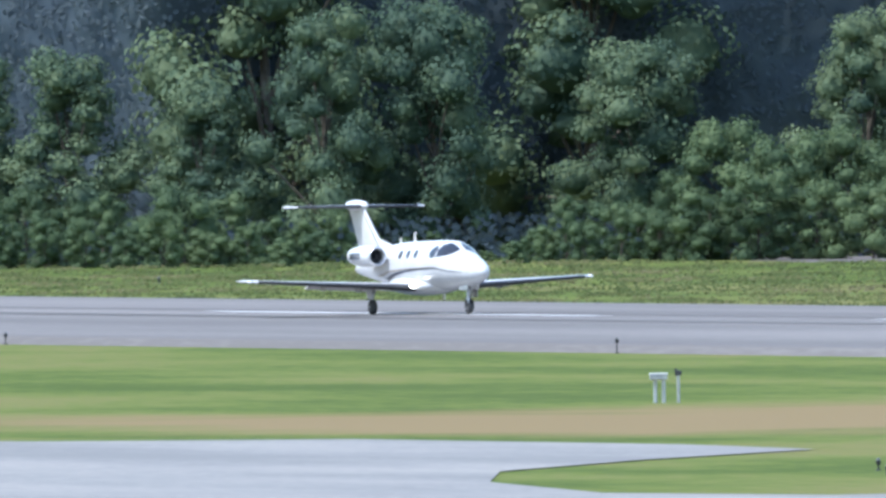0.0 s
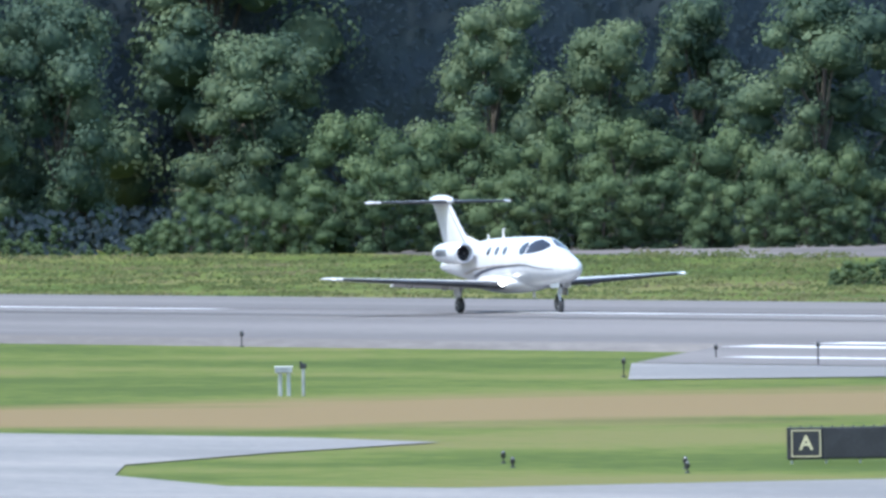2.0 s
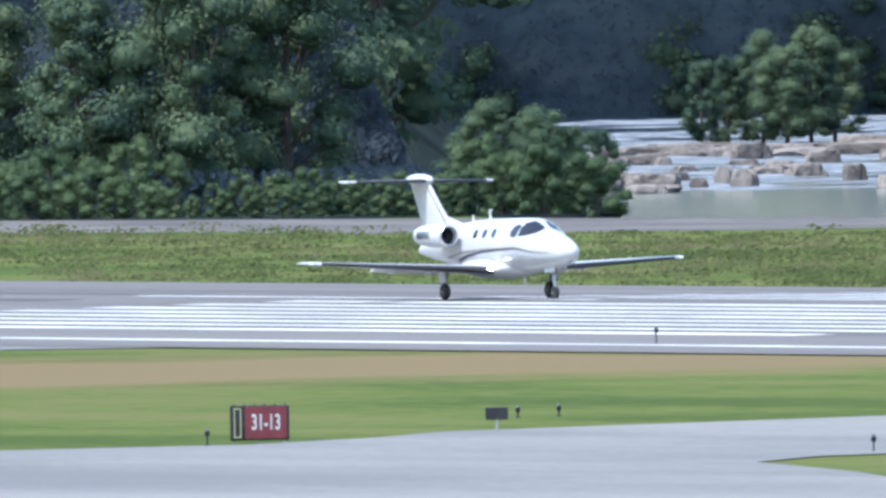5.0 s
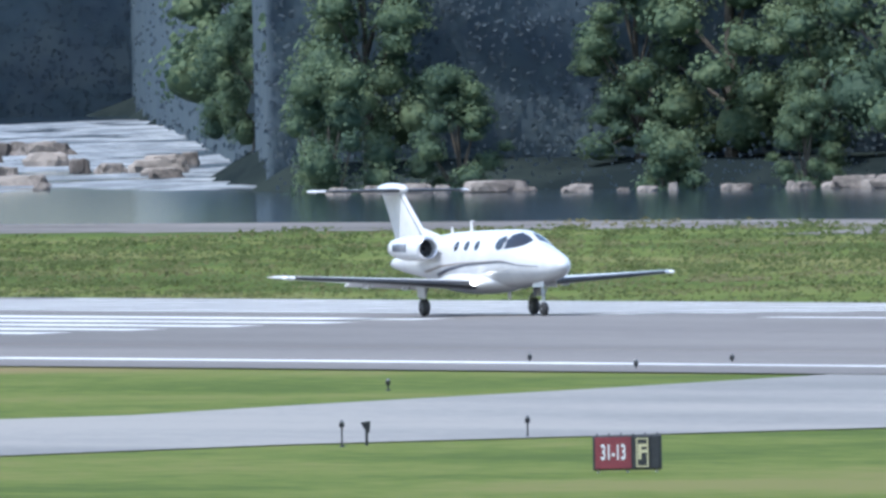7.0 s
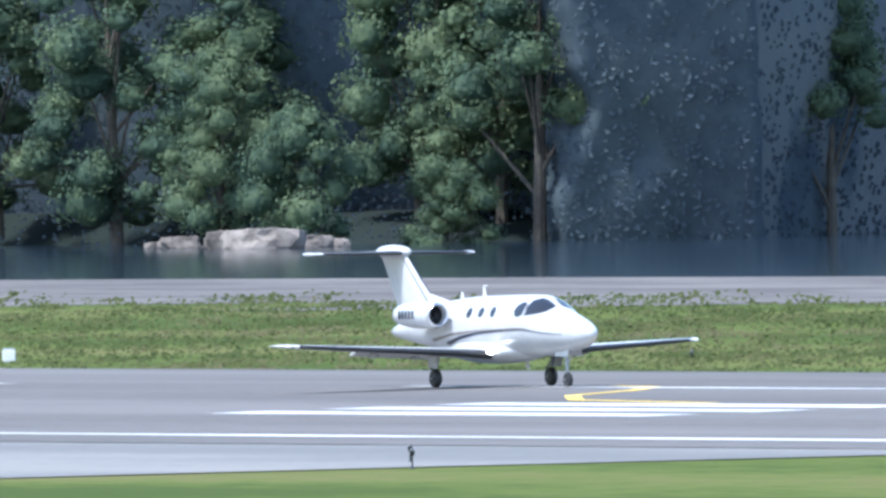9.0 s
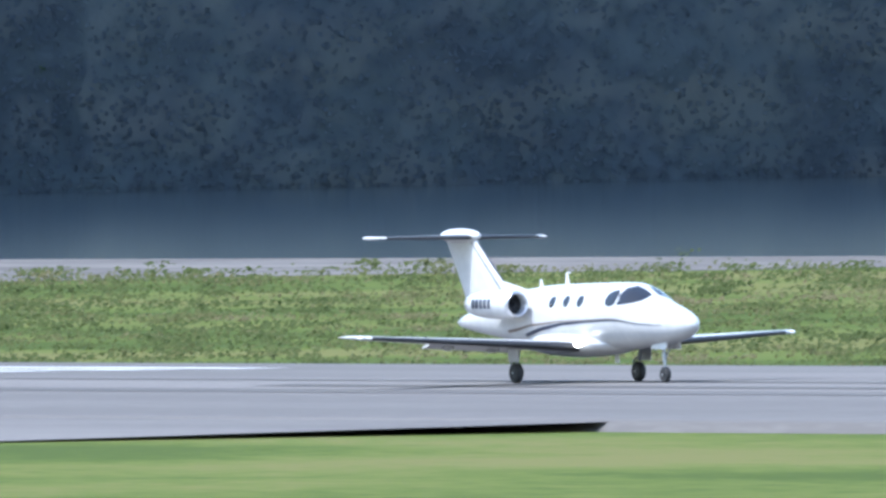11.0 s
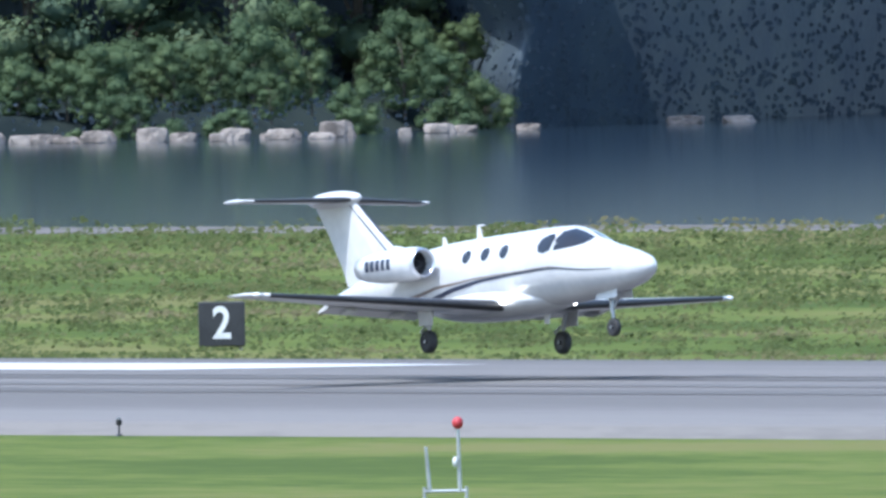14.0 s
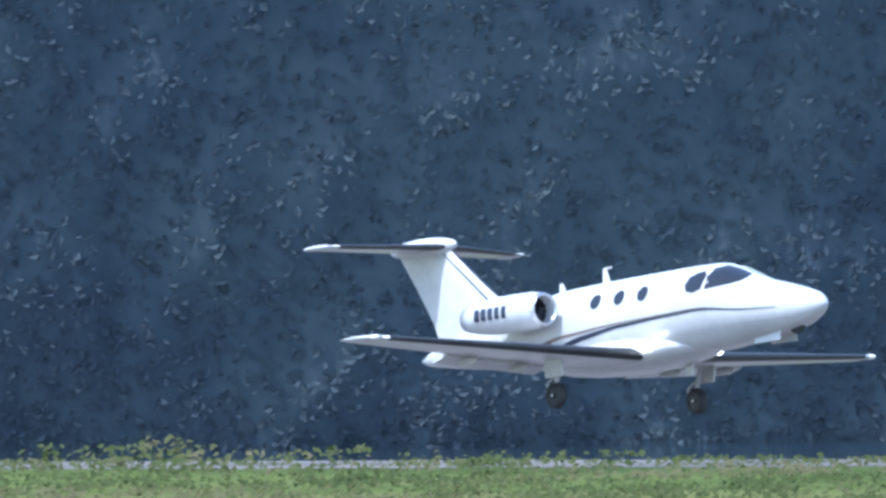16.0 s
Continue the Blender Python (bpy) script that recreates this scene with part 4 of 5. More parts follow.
    # fin
    bm = bmesh.new()
    rings = []
    for z, le, te, th in ((1.75, -2.55, -5.2, .14), (2.2, -3.0, -5.4, .13), (2.9, -3.95, -5.85, .11), (3.55, -4.78, -6.32, .09)):
        c = le - te
        rings.append([(le - c * u, th * .5 * s * 3 * math.sqrt(u) * (1 - u) + s * .008, z) for u, s in ((0, 0), (.05, 1), (.15, 1), (.35, 1), (.65, 1), (1, 1), (1, -1), (.65, -1), (.35, -1), (.15, -1), (.05, -1))])
    loft(bm, rings)
    fin = part("fin", bm, M_WHITE, plane, "white swept tail fin")
    bm = bmesh.new()
    for (z0, l0, th0), (z1, l1, th1) in (((2.15, -2.95, .13), (3.5, -4.71, .09)),):
        vs = [bm.verts.new(p) for p in ((l0 + .02, 0, z0), (l0 - .34, .078, z0), (l1 - .28, .06, z1), (l1 + .02, 0, z1), (l1 - .28, -.06, z1), (l0 - .34, -.078, z0))]
        bm.faces.new((vs[0], vs[1], vs[2], vs[3]))
        bm.faces.new((vs[0], vs[3], vs[4], vs[5]))
    part("fin_boot", bm, M_NAVY, fin, "dark leading edge of the fin")
    bm = bmesh.new()
    ball(bm, (-5.6, 0, 3.66), (1.0, .19, .19), 14)
    part("tail_bullet", bm, M_WHITE, fin, "white bullet fairing", True)
    bm = bmesh.new()
    rings = [[(-3.0, 0, 1.95), (-2.6, .05, 1.95), (-1.9, 0, 2.25), (-2.6, -.05, 1.95)], [(-3.6, 0, 2.5), (-3.45, .03, 2.5), (-3.38, 0, 2.52), (-3.45, -.03, 2.5)]]
    loft(bm, rings)
    part("dorsal_fillet", bm, M_WHITE, fin)
    # ventral strake, antennas, beacon
    for x, h in ((-1.5, .2), (-.2, .3)):
        bm = bmesh.new()
        z = body_at(x)[0] + body_at(x)[2]
        loft(bm, [[(x + .13, 0, z - .05), (x, .015, z - .05), (x - .13, 0, z - .05), (x, -.015, z - .05)], [(x - .0, 0, z + h), (x - .04, .01, z + h), (x - .1, 0, z + h), (x - .04, -.01, z + h)]])
        part("antenna", bm, M_WHITE, body, "white blade antenna")
    bm = bmesh.new()
    rod(bm, (-.2, 0, 2.45 + .29), (-.05, 0, 2.45 + .29), .02, None, 6)
    part("antenna_arm", bm, M_WHITE, body)
    # nose gear
    bm = bmesh.new()
    rod(bm, (4.35, 0, 1.0), (4.42, 0, .5), .05, .045, 12)
    rod(bm, (4.42, 0, .52), (4.45, 0, .2), .035, .035, 10)
    rod(bm, (4.45, -.1, .2), (4.45, .1, .2), .03, None, 8)
    rod(bm, (4.85, 0, 1.05), (4.42, 0, .55), .025, None, 8)
    ng = part("nose_leg", bm, M_STEEL, plane, "grey nose gear leg")
    NOSE.append(ng)
    NOSE.append(wheel("nose_wheel", plane, (4.45, 0, .2), .2, .13))
    for s in (1, -1):
        bm = bmesh.new()
        box(bm, (.75, .02, .24), (4.7, s * .2, .95), Matrix.Rotation(radians(s * 8), 4, "X"), .008)
        part("nose_gear_door", bm, M_WHITE, plane, "white nose gear door")
    bm = bmesh.new()
    box(bm, (.2, .02, .2), (1.9, .2, .58), None, .005)
    part("belly_antenna", bm, M_WHITE, body)
    return plane


airplane = build_plane()

# ---- airfield fixtures ----


def face(x, y):
    """The turn about z that makes a thing's front (-y) look at the eye."""
    return math.degrees(math.atan2(y, x)) - 90


def lettering(text, size, at, mat, parent, name="lettering", stretch=1.0):
    cu = bpy.data.curves.new(name, "FONT")
    cu.body, cu.size, cu.extrude, cu.align_x, cu.align_y, cu.offset = text, size, .006, "CENTER", "CENTER", size * .02
    tmp = new(name, cu)
    me = bpy.data.meshes.new_from_object(tmp.evaluated_get(bpy.context.evaluated_depsgraph_get()))
    bpy.data.objects.remove(tmp)
    me.materials.clear()
    me.materials.append(mat)
    ob = new(name, me)
    ob.parent = parent
    ob.matrix_basis = pose(*at, 90, 0, 0) @ Matrix.Diagonal((stretch, 1, 1, 1))
    return ob


def plate(name, parent, w, h, at, mat, depth=.02, bevel=.008, label=""):
    bm = bmesh.new()
    box(bm, (w, depth, h), at, None, bevel)
    return part(name, bm, mat, parent, label)


def guidance_sign(x, y, w, h, panels, label, legs=4, lift=.1):
    """Lit airfield sign box: panels are (from, to, material, text, text material, bordered)."""
    s = thing("guidance_sign", (x, y, GROUND_Z), label, "sign", "airfield signs", face(x, y))
    zc = lift + h / 2
    bm = bmesh.new()
    box(bm, (w, .24, h), (0, 0, zc), None, .02)
    part("housing", bm, M_BLACK, s, "black sign housing")
    for a, b, mat, text, tmat, border in panels:
        cx, pw = -w / 2 + (a + b) / 2, b - a
        pan = plate("panel", s, pw - .03, h - .07, (cx, -.128, zc), mat)
        if border:
            for dx, dz, ww, hh in ((0, h / 2 - .08, pw - .1, .03), (0, -h / 2 + .08, pw - .1, .03), (-pw / 2 + .07, 0, .03, h - .13), (pw / 2 - .07, 0, .03, h - .13)):
                plate("border", pan, ww, hh, (cx + dx, -.144, zc + dz), M_SIGNYELLOW, .012, .0)
        if text:
            lettering(text, h * .62, (cx, -.142, zc), tmat, pan, "lettering", min(1.0, pw / (h * .42 * max(1, len(text)))))
    for i in range(legs):
        bm = bmesh.new()
        lx = -w / 2 + .12 + (w - .24) * i / (legs - 1)
        rod(bm, (lx, 0, -.1), (lx, 0, lift + .03), .03, None, 8)
        part("leg", bm, M_STEEL, s)
    for i in range(max(3, int(w / .24))):
        bm = bmesh.new()
        n = max(3, int(w / .24))
        lx = -w / 2 + .1 + (w - .2) * i / (n - 1)
        rod(bm, (lx, 0, lift + h - .01), (lx, 0, lift + h + .05), .022, .015, 7)
        part("cap_bolt", bm, M_BLACK, s)
    return s


guidance_sign(-895, 373.2, 2.78, .8, ((.06, .9, M_BLACK, "A", M_SIGNYELLOW, True), (.92, 2.74, M_BLACK, "", None, False)), "black taxiway sign with a yellow letter on turf")
guidance_sign(-872, 377.1, 1.44, .85, ((.04, .33, M_BLACK, "", None, True), (.35, 1.40, M_SIGNRED, "31-13", M_WHITEPAINT, False)), "dark red runway holding sign with white figures", 3, .06)
guidance_sign(-794, 378.1, 1.55, .78, ((.04, .88, M_SIGNRED, "31-13", M_WHITEPAINT, False), (.92, 1.3, M_BLACK, "F", M_SIGNYELLOW, True), (1.32, 1.51, M_BLACK, "", None, False)), "dark red runway sign with white figures and black letter panel", 3, .06)


def distance_sign(x, y, w, h, text):
    s = thing("distance_sign", (x, y, GROUND_Z), "square black distance marker with a white figure on turf", "sign", "distance markers", face(x, y))
    bm = bmesh.new()
    box(bm, (w, .3, h), (0, 0, .08 + h / 2), None, .03)
    part("housing", bm, M_BLACK, s)
    lettering(text, h * 1.0, (0, -.16, .08 + h / 2), M_WHITEPAINT, s, "figure", .85)
    for dx in (-.4, .4):
        bm = bmesh.new()
        rod(bm, (dx * w, 0, -.1), (dx * w, 0, .12), .04, None, 8)
        part("leg", bm, M_STEEL, s)


distance_sign(-1055, 522.8, 1.2, 1.1, "1")
distance_sign(-758, 528.3, 1.1, 1.06, "2")


def marker_light(x, y, h, lens=None, wide=.07):
    s = thing("edge_light", (x, y, GROUND_Z), "low runway edge light on a thin stake", "light", "edge lights")
    bm = bmesh.new()
    rod(bm, (0, 0, -.1), (0, 0, .04), .1, .06, 10)
    rod(bm, (0, 0, 0), (0, 0, h - .12), .022, None, 8)
    part("stake", bm, M_DARKMETAL, s)
    bm = bmesh.new()
    rod(bm, (0, 0, h - .16), (0, 0, h - .06), wide * .8, wide, 10)
    part("lamp_body", bm, M_DARKMETAL, s)
    bm = bmesh.new()
    ball(bm, (0, 0, h - .04), (wide * .75, wide * .75, .06), 8)
    part("lens", bm, lens or M_MARKER, s, "dull glass lens", True)


for x, y, h in ((-1156, 461.4, .5), (-1210.5, 461.4, .4), (-1097.7, 453.6, .5), (-1081, 450, .72), (-1086.2, 454.8, .75), (-906, 368.6, .3), (-890.7, 367.2, .3), (-881, 370.5, .42), (-869.2, 374.5, .4),
                (-901.2, 396.8, .3), (-902.5, 398.5, .3), (-1064.4, 436.9, .55), (-960.7, 454.6, .35), (-950.3, 455.7, .35), (-947.5, 451.5, .3), (-923.7, 433, .3), (-838, 391.6, .62),
                (-845.5, 400, .5), (-854, 420.8, .45), (-857.6, 422.5, .42), (-853.7, 436.6, .45), (-845, 432.2, .48), (-1015.4, 528.6, .4), (-727, 461.4, .4), (-665.8, 461.4, .38), (-1022.8, 454.7, .6),
                (-837.6, 377.9, .4), (-899, 366, .25), (-884.5, 364.7, .28), (-1403.5, 541.3, .25), (-791, 461.4, .4), (-798.9, 534.3, .42)):
    marker_light(x, y, h)


def small_board(x, y):
    s = thing("marker_board", (x, y, GROUND_Z), "small black marker board on one post", "sign", "", face(x, y))
    plate("board", s, .56, .3, (0, 0, .45), M_BLACK, .05, .01)
    bm = bmesh.new()
    rod(bm, (0, .03, -.1), (0, .03, .4), .03, None, 8)
    part("post", bm, M_STEEL, s)


small_board(-880, 386.9)


def leaning_light(x, y):
    s = thing("guard_light", (x, y, GROUND_Z), "dark guard light with a sloping hood on a post", "light", "", face(x, y))
    bm = bmesh.new()
    rod(bm, (0, 0, -.1), (0, 0, .35), .035, None, 8)
    part("post", bm, M_DARKMETAL, s)
    bm = bmesh.new()
    loft(bm, [[(-.14, .06, .55), (.1, .06, .58), (.1, -.06, .58), (-.14, -.06, .55)], [(0, .05, .3), (.07, .05, .3), (.07, -.05, .3), (0, -.05, .3)]])
    part("hood", bm, M_DARKMETAL, s)


leaning_light(-839.4, 392.9)


def junction_box(x, y):
    s = thing("equipment_box", (x, y, GROUND_Z), "pale metal equipment box on two legs", "box", "", face(x, y))
    bm = bmesh.new()
    box(bm, (.5, .35, .16), (0, 0, .74), None, .02)
    part("cabinet", bm, M_STEEL, s, "pale galvanised cabinet")
    bm = bmesh.new()
    box(bm, (.54, .39, .03), (0, 0, .835), None, .008)
    part("lid", bm, M_WHITEPAINT, s, "white lid")
    for dx in (-.1, .14):
        bm = bmesh.new()
        rod(bm, (dx, 0, -.1), (dx, 0, .68), .055, None, 8)
        part("leg", bm, M_STEEL, s)
    s = thing("equipment_post", (x + .26, y + .5, GROUND_Z), "slim post with a small lamp head beside the box", "post", "", face(x, y))
    bm = bmesh.new()
    rod(bm, (0, 0, -.1), (0, 0, .78), .045, None, 8)
    part("post", bm, M_STEEL, s)
    bm = bmesh.new()
    box(bm, (.2, .12, .14), (0, 0, .85), None, .02)
    rod(bm, (-.05, 0, .9), (-.08, 0, .98), .04, None, 8)
    part("head", bm, M_DARKMETAL, s)


junction_box(-1038.15, 415.63)


def windsock(x, y):
    s = thing("windsock", (x, y, GROUND_Z), "limp orange windsock on a slender rusty pole", "windsock", "", face(x, y))
    bm = bmesh.new()
    rod(bm, (0, 0, -.2), (0, 0, 5.25), .055, .04, 12)
    part("pole", bm, M_RUST, s, "rust-stained steel pole")
    bm = bmesh.new()
    ball(bm, (0, 0, 5.28), (.07, .07, .12), 8)
    rod(bm, (0, 0, 5.05), (0, 0, 5.18), .1, .08, 10)
    part("lamp", bm, M_RED, s, "red obstruction lamp")
    # mouth hoop and the cloth, filled near the mouth and hanging beyond
    bm = bmesh.new()
    bmesh.ops.create_cone(bm, cap_ends=False, segments=24, radius1=.41, radius2=.41, depth=.06, matrix=Matrix.Translation((-.06, 0, 4.28)) @ Matrix.Rotation(math.pi / 2, 4, "Y"))
    part("hoop", bm, M_STEEL, s)
    spine = [(-.1, 4.28, .40, .40), (.1, 4.29, .42, .41), (.45, 4.27, .39, .38), (.85, 4.25, .36, .36), (1.15, 4.2, .33, .36), (1.35, 4.07, .27, .33), (1.5, 3.85, .22, .27), (1.65, 3.55, .2, .24), (1.82, 3.22, .18, .21), (1.98, 2.95, .17, .18)]
    bm = bmesh.new()
    rings = []
    for i, (px, pz, rw, rh) in enumerate(spine):
        j, k = max(0, i - 1), min(len(spine) - 1, i + 1)
        d = Vector((spine[k][0] - spine[j][0], 0, spine[k][1] - spine[j][1])).normalized()
        up = Vector((-d.z, 0, d.x))
        rings.append([Vector((px, 0, pz)) + Vector((0, 1, 0)) * rw * math.cos(2 * math.pi * q / 24) * (1 + .05 * math.sin(q * 3 + i)) + up * rh * math.sin(2 * math.pi * q / 24) * (1 + .05 * math.cos(q * 2 + i)) for q in range(24)])
    vs = [[bm.verts.new(p) for p in r] for r in rings]
    for a, b in zip(vs, vs[1:]):
        for q in range(24):
            bm.faces.new((a[q], a[(q + 1) % 24], b[(q + 1) % 24], b[q]))
    part("sock", bm, M_ORANGE, s, "faded orange cloth sock hanging limp", True)


windsock(-682.07, 398.2)


def lattice_mast(x, y):
    s = thing("lattice_mast", (x, y, GROUND_Z), "red and white lattice steel mast beyond the runway", "mast", "", face(x, y))
    top, w = 22.0, .46
    bands = [(0, 2.8, M_RED), (2.8, 5.1, M_WHITEPAINT), (5.1, 7.8, M_RED), (7.8, 10.4, M_WHITEPAINT), (10.4, 13, M_RED), (13, 16, M_WHITEPAINT), (16, 19, M_RED), (19, 22, M_WHITEPAINT)]
    for z0, z1, mat in bands:
        for i in range(3):
            a = 2 * math.pi * i / 3 + math.pi / 2
            bm = bmesh.new()
            rod(bm, (w * 1.1 * math.cos(a), w * 1.1 * math.sin(a), z0), (w * 1.1 * math.cos(a), w * 1.1 * math.sin(a), z1), .075, None, 8)
            part("mast_leg", bm, mat, s)
        n = 3
        for q in range(n):
            za, zb = z0 + (z1 - z0) * q / n, z0 + (z1 - z0) * (q + 1) / n
            for i in range(3):
                a, b = 2 * math.pi * i / 3 + math.pi / 2, 2 * math.pi * (i + 1) / 3 + math.pi / 2
                p0 = (w * 1.1 * math.cos(a), w * 1.1 * math.sin(a))
                p1 = (w * 1.1 * math.cos(b), w * 1.1 * math.sin(b))
                bm = bmesh.new()
                rod(bm, (*p0, za), (*p1, zb), .03, None, 6)
                part("brace", bm, mat, s)
                bm = bmesh.new()
                rod(bm, (*p0, zb), (*p1, zb), .028, None, 6)
                part("strut", bm, mat, s)
    for z, dx in ((3.6, .75), (7.3, .7), (7.6, -.6)):
        bm = bmesh.new()
        box(bm, (.55, .5, .5), (dx * .9, -.2, z), None, .05)
        part("aerial_box", bm, M_RED, s, "red aerial housing")
    bm = bmesh.new()
    for z, dx in ((3.35, .56), (7.65, .6)):
        ball(bm, (dx, -.3, z), (.09, .09, .12), 8)
    part("obstruction_lamp", bm, M_WHITEPAINT, s)


lattice_mast(-716.1, 527)


def checkered_hut(x, y):
    s = thing("equipment_hut", (x, y, GROUND_Z), "red and white checkered equipment hut on turf", "hut", "", face(x, y) + 18)
    w, h = 2.4, 2.52
    bm = bmesh.new()
    box(bm, (w, w, h), (0, 0, h / 2), None, .02)
    part("hut_body", bm, M_WHITEPAINT, s)
    for side in range(4):
        turn = Matrix.Rotation(side * math.pi / 2, 4, "Z")
        n = 2 if side % 2 == 0 else 1
        for i in range(n):
            for j in range(2):
                bm = bmesh.new()
                box(bm, (w / n - .01, .03, h / 2 - .01), (-w / 2 + (i + .5) * w / n, -w / 2 - .012, h / 4 + j * h / 2), None, .004)
                bmesh.ops.transform(bm, matrix=turn, verts=bm.verts)
                part("panel", bm, M_RED if (i + j + (side % 2)) % 2 == 0 else M_WHITEPAINT, s)
    bm = bmesh.new()
    box(bm, (w + .1, w + .1, .06), (0, 0, h + .03), None, .02)
    part("roof", bm, M_WHITEPAINT, s, "flat white roof")
    bm = bmesh.new()
    box(bm, (.5, .3, .6), (.75, -w / 2 - .18, 1.75), None, .03)
    part("air_conditioner", bm, M_DARKMETAL, s, "dark wall unit")


checkered_hut(-707.6, 525.8)


def low_box(x, y, w, d, h, mat, label):
    s = thing("equipment_box", (x, y, GROUND_Z), label, "box", "", face(x, y))
    bm = bmesh.new()
    box(bm, (w, d, h), (0, 0, h / 2 - .03), None, .03)
    part("casing", bm, mat, s)
    bm = bmesh.new()
    box(bm, (w * .9, d * .9, .05), (0, 0, h), None, .015)
    part("lid", bm, M_STEEL, s)


low_box(-712.5, 524.6, .75, .5, .38, M_STEEL, "grey equipment box below the mast")
low_box(-709.1, 524.2, 1.25, .9, 1.25, M_WHITEPAINT, "white steel cabinet beside the checkered hut")
low_box(-1055.7, 526.4, .4, .4, .42, M_WHITEPAINT, "pale equipment box on the verge")


def approach_unit(x, y):
    s = thing("glide_light", (x, y, GROUND_Z), "red light unit with two housings on short legs", "light", "", face(x, y))
    for dx in (-.17, .17):
        bm = bmesh.new()
        box(bm, (.28, .5, .34), (dx, 0, .38), None, .04)
        h = part("housing", bm, M_RED, s)
        bm = bmesh.new()
        rod(bm, (dx, -.26, .4), (dx, -.22, .4), .09, None, 10)
        part("lens", bm, M_MARKER, h)
        bm = bmesh.new()
        rod(bm, (dx, 0, -.1), (dx, 0, .25), .03, None, 8)
        part("leg", bm, M_STEEL, s)


approach_unit(-722, 524)
approach_unit(-668.9, 522.6)


def orange_unit(x, y):
    s = thing("orange_light_unit", (x, y, GROUND_Z), "flat orange light unit on three short legs", "light", "", face(x, y))
    bm = bmesh.new()
    box(bm, (.85, .6, .2), (0, 0, .42), None, .05)
    part("casing", bm, M_ORANGE, s)
    for dx, dy in ((-.3, -.2), (.3, -.2), (0, .2)):
        bm = bmesh.new()
        rod(bm, (dx, dy, -.1), (dx, dy, .35), .025, None, 8)
        part("leg", bm, M_STEEL, s)


orange_unit(-670.9, 527.5)
marker_light(-667.5, 527, .35)


def light_stand(x, y):
    s = thing("light_stand", (x, y, GROUND_Z), "green steel stand with a red lamp and slim poles", "light", "", face(x, y))
    bm = bmesh.new()
    for z in (.08, .32):
        rod(bm, (-.42, 0, z), (.4, 0, z), .03, None, 8)
    for dx in (-.4, .38):
        rod(bm, (dx, 0, -.1), (dx, 0, .4), .03, None, 8)
    part("frame", bm, M_STEEL, s)
    bm = bmesh.new()
    rod(bm, (-.3, 0, .3), (-.36, 0, 1.15), .04, .03, 8)
    part("slim_pole", bm, M_STEEL, s)
    bm = bmesh.new()
    rod(bm, (.26, 0, .3), (.24, 0, 1.5), .04, .03, 8)
    part("lamp_pole", bm, M_STEEL, s)
    bm = bmesh.new()
    ball(bm, (.24, 0, 1.58), (.11, .11, .12), 8)
    part("red_lamp", bm, M_RED, s, "red lamp head", True)
    bm = bmesh.new()
    ball(bm, (.18, -.05, .86), (.05, .05, .1), 8)
    part("white_lamp", bm, M_WHITEPAINT, s, "", True)


light_stand(-593.3, 418.5)


# yellow lead-in curve across the runway
_pts = [(-912, 475.4), (-923, 477), (-929, 480), (-933, 484), (-937, 486.6), (-942, 488)]
_vs = []
for i, (x, y) in enumerate(_pts):
    j, k = max(0, i - 1), min(len(_pts) - 1, i + 1)
    d = Vector((_pts[k][0] - _pts[j][0], _pts[k][1] - _pts[j][1])).normalized()
    for s in (-.22, .22):
        qx, qy = x - d.y * s, y + d.x * s
        _vs.append((qx, qy, crown_z(qy) + .016))
tagged(solid("lead_line", _vs, [(2 * i, 2 * i + 2, 2 * i + 3, 2 * i + 1) for i in range(len(_pts) - 1)], M_YELLOW, runway, "yellow curved guide line"))

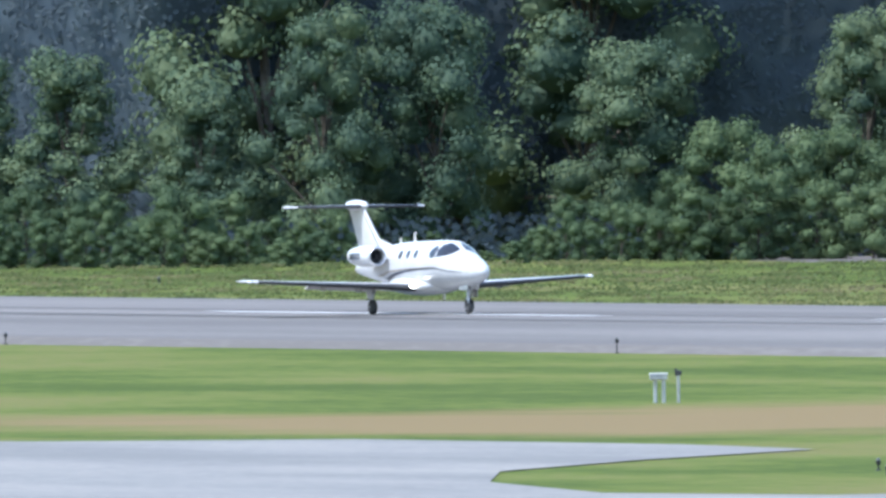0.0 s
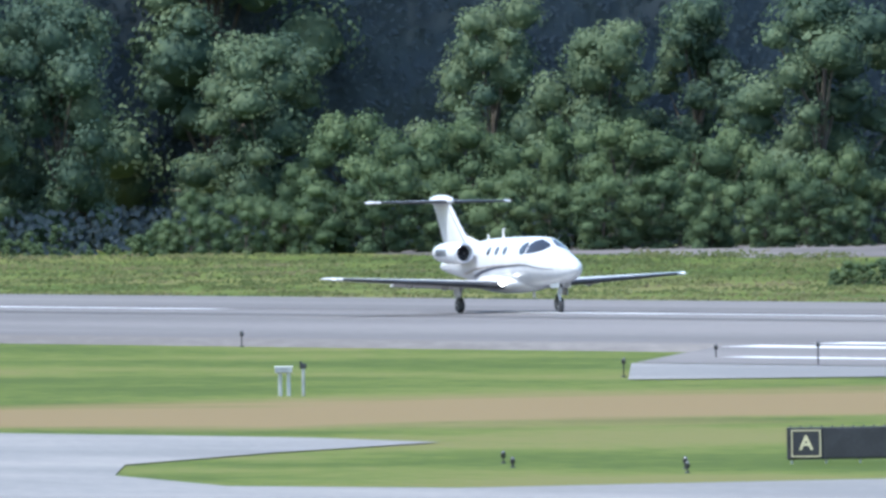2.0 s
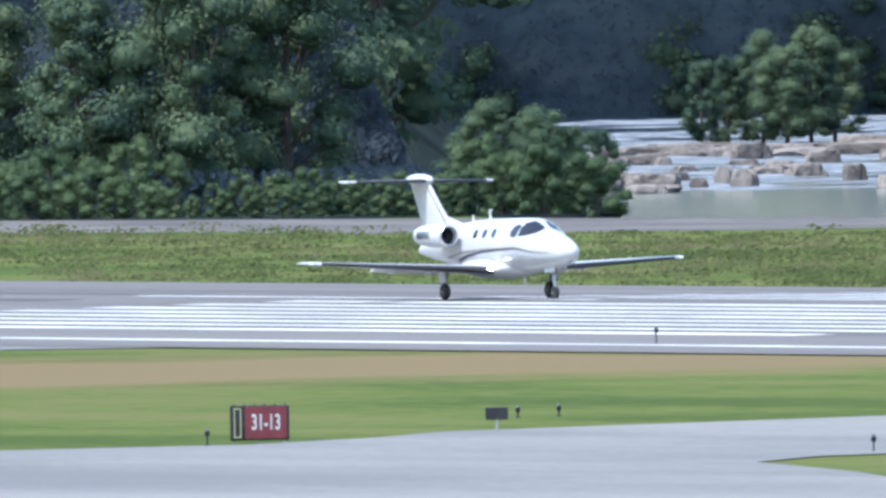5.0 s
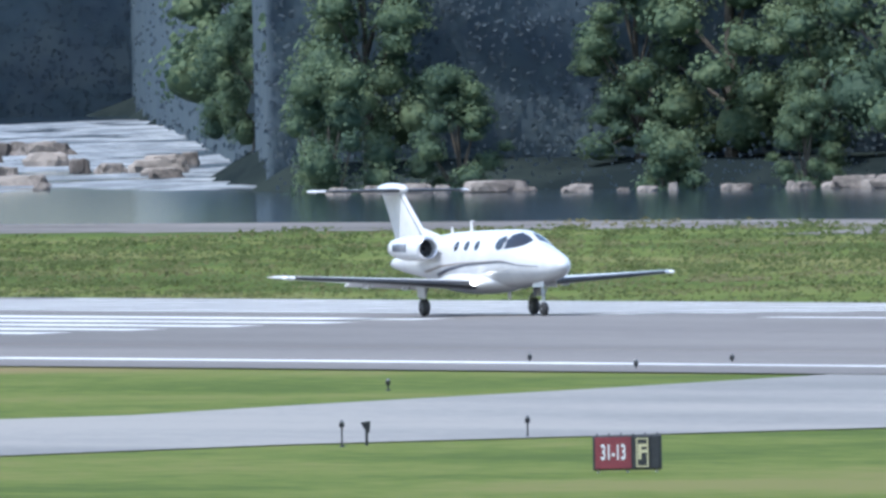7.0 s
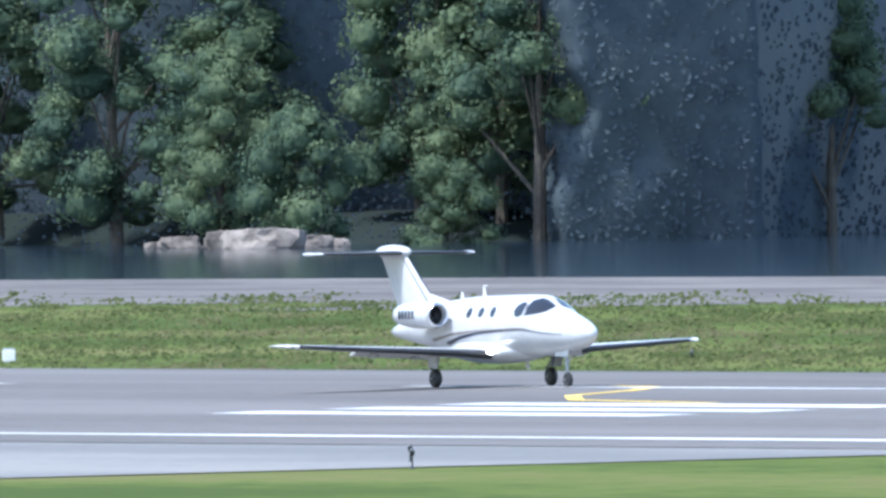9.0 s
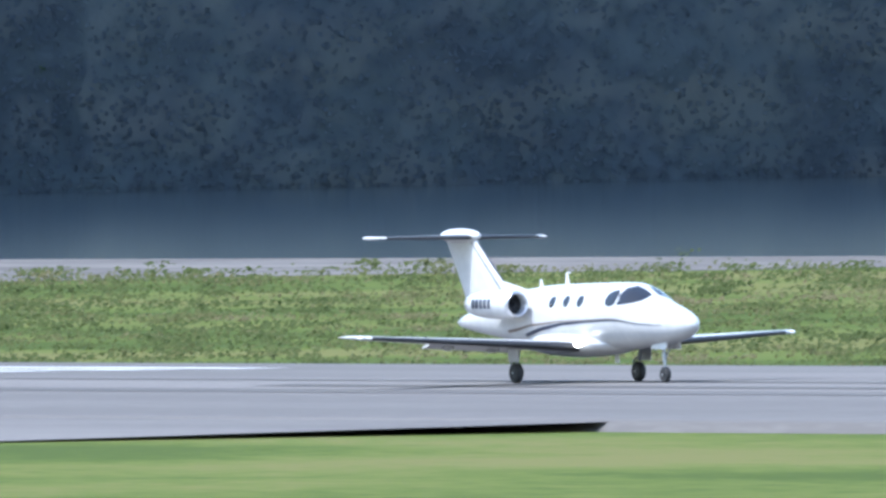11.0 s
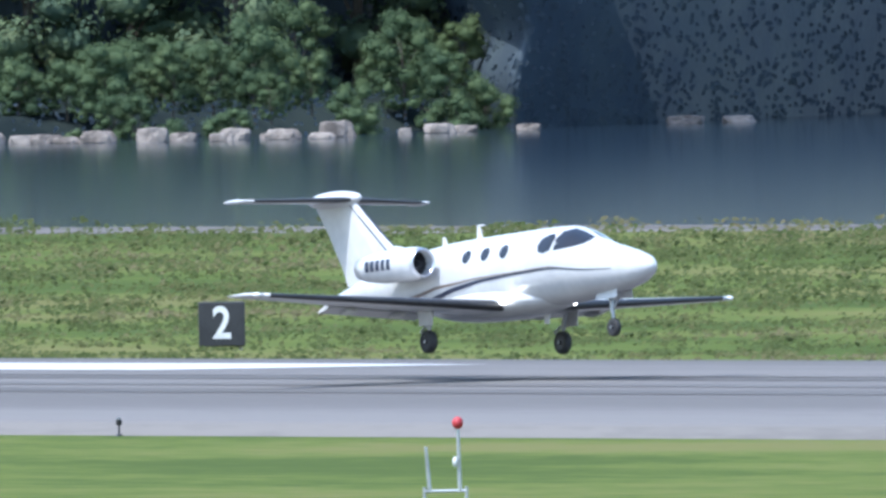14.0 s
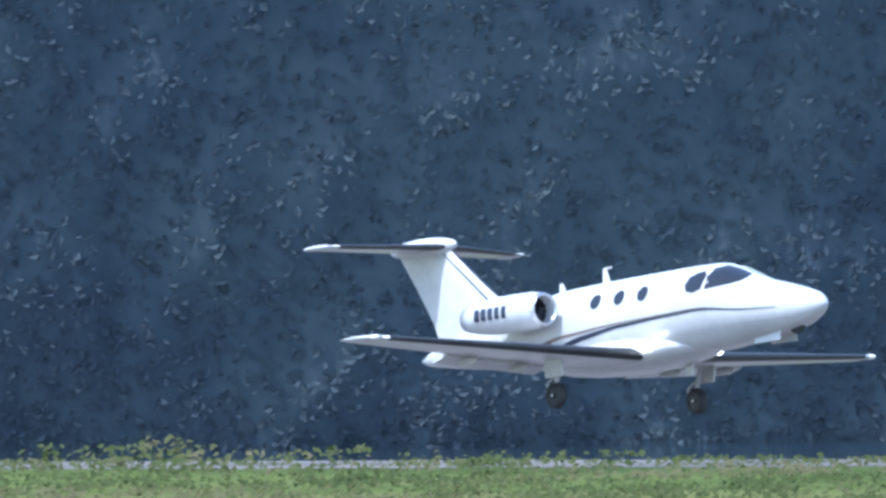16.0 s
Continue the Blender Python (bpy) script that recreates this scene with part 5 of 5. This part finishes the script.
ROLL = [
    (0.00, -1235.73, 0.00, 0.0, 0.0),
    (0.50, -1226.49, 0.00, 0.0, 0.0),
    (1.00, -1216.49, 0.00, 0.0, 0.0),
    (1.50, -1205.64, 0.00, 0.0, 0.1),
    (2.00, -1194.06, 0.00, 0.0, 0.1),
    (2.50, -1181.41, 0.00, 0.0, 0.1),
    (3.00, -1167.94, 0.00, 0.0, 0.1),
    (3.50, -1153.66, 0.00, 0.0, 0.2),
    (4.00, -1138.77, 0.00, 0.0, 0.2),
    (4.50, -1122.38, 0.00, 0.0, 0.2),
    (5.00, -1105.43, 0.00, 0.0, 0.2),
    (5.20, -1098.67, 0.00, 0.0, 0.3),
    (7.30, -1018.69, 0.00, 0.0, 0.4),
    (7.50, -1010.66, 0.00, 0.0, 0.4),
    (8.00, -989.72, 0.00, 0.0, 0.4),
    (8.20, -981.20, 0.00, 0.0, 0.4),
    (8.50, -968.04, 0.00, 0.0, 0.4),
    (9.00, -945.50, 0.00, 0.0, 0.4),
    (9.20, -936.72, 0.00, 0.0, 0.5),
    (11.30, -834.89, 0.00, 0.0, 0.6),
    (11.50, -824.79, 0.00, 0.0, 0.6),
    (12.00, -798.80, 0.00, 0.0, 0.6),
    (12.50, -771.64, 0.00, 0.5, 0.7),
    (13.00, -744.14, 0.00, 2.6, 0.8),
    (13.20, -732.97, 0.03, 3.2, 1.0),
    (13.50, -715.86, 0.20, 3.6, 1.2),
    (14.00, -687.27, 0.60, 3.9, 1.7),
    (14.20, -677.69, 0.77, 3.9, 2.0),
    (14.50, -660.11, 1.18, 4.0, 2.4),
    (14.80, -642.26, 1.70, 4.2, 2.8),
    (15.00, -630.37, 2.03, 4.3, 3.0),
    (15.20, -618.29, 2.40, 4.4, 3.0),
    (15.50, -600.13, 3.10, 4.7, 3.0),
    (16.00, -570.46, 4.35, 5.4, 3.0),
]



def swing(turn, px, pz):
    """A leg swung forward about its pivot."""
    return pose(px, 0, pz) @ pose(0, 0, 0, 0, -turn, 0) @ pose(-px, 0, -pz)


def motions():
    walk(airplane, [(t, pose(x, RUNWAY_Y, z, -bank, -up, 0)) for t, x, z, up, bank in ROLL])
    # the legs slide out of their struts once the weight is off the wheels
    for g in GEAR:
        walk(g, [(t, pose(.25, 0, z)) for t, z in ((0, 0), (13.0, 0), (13.4, -.03), (14.0, -.06), (16.0, -.06))])
    # the nose leg folds forward after lift-off
    for g in NOSE:
        walk(g, [(t, pose(.2, 0, z) @ swing(a, 4.35, 1.0)) for t, z, a in ((0, 0, 0), (12.2, 0, 0), (12.7, .02, 0), (15.2, .02, 0), (15.5, .02, 40), (15.8, 0, 85), (16.0, 0, 92))])


motions()
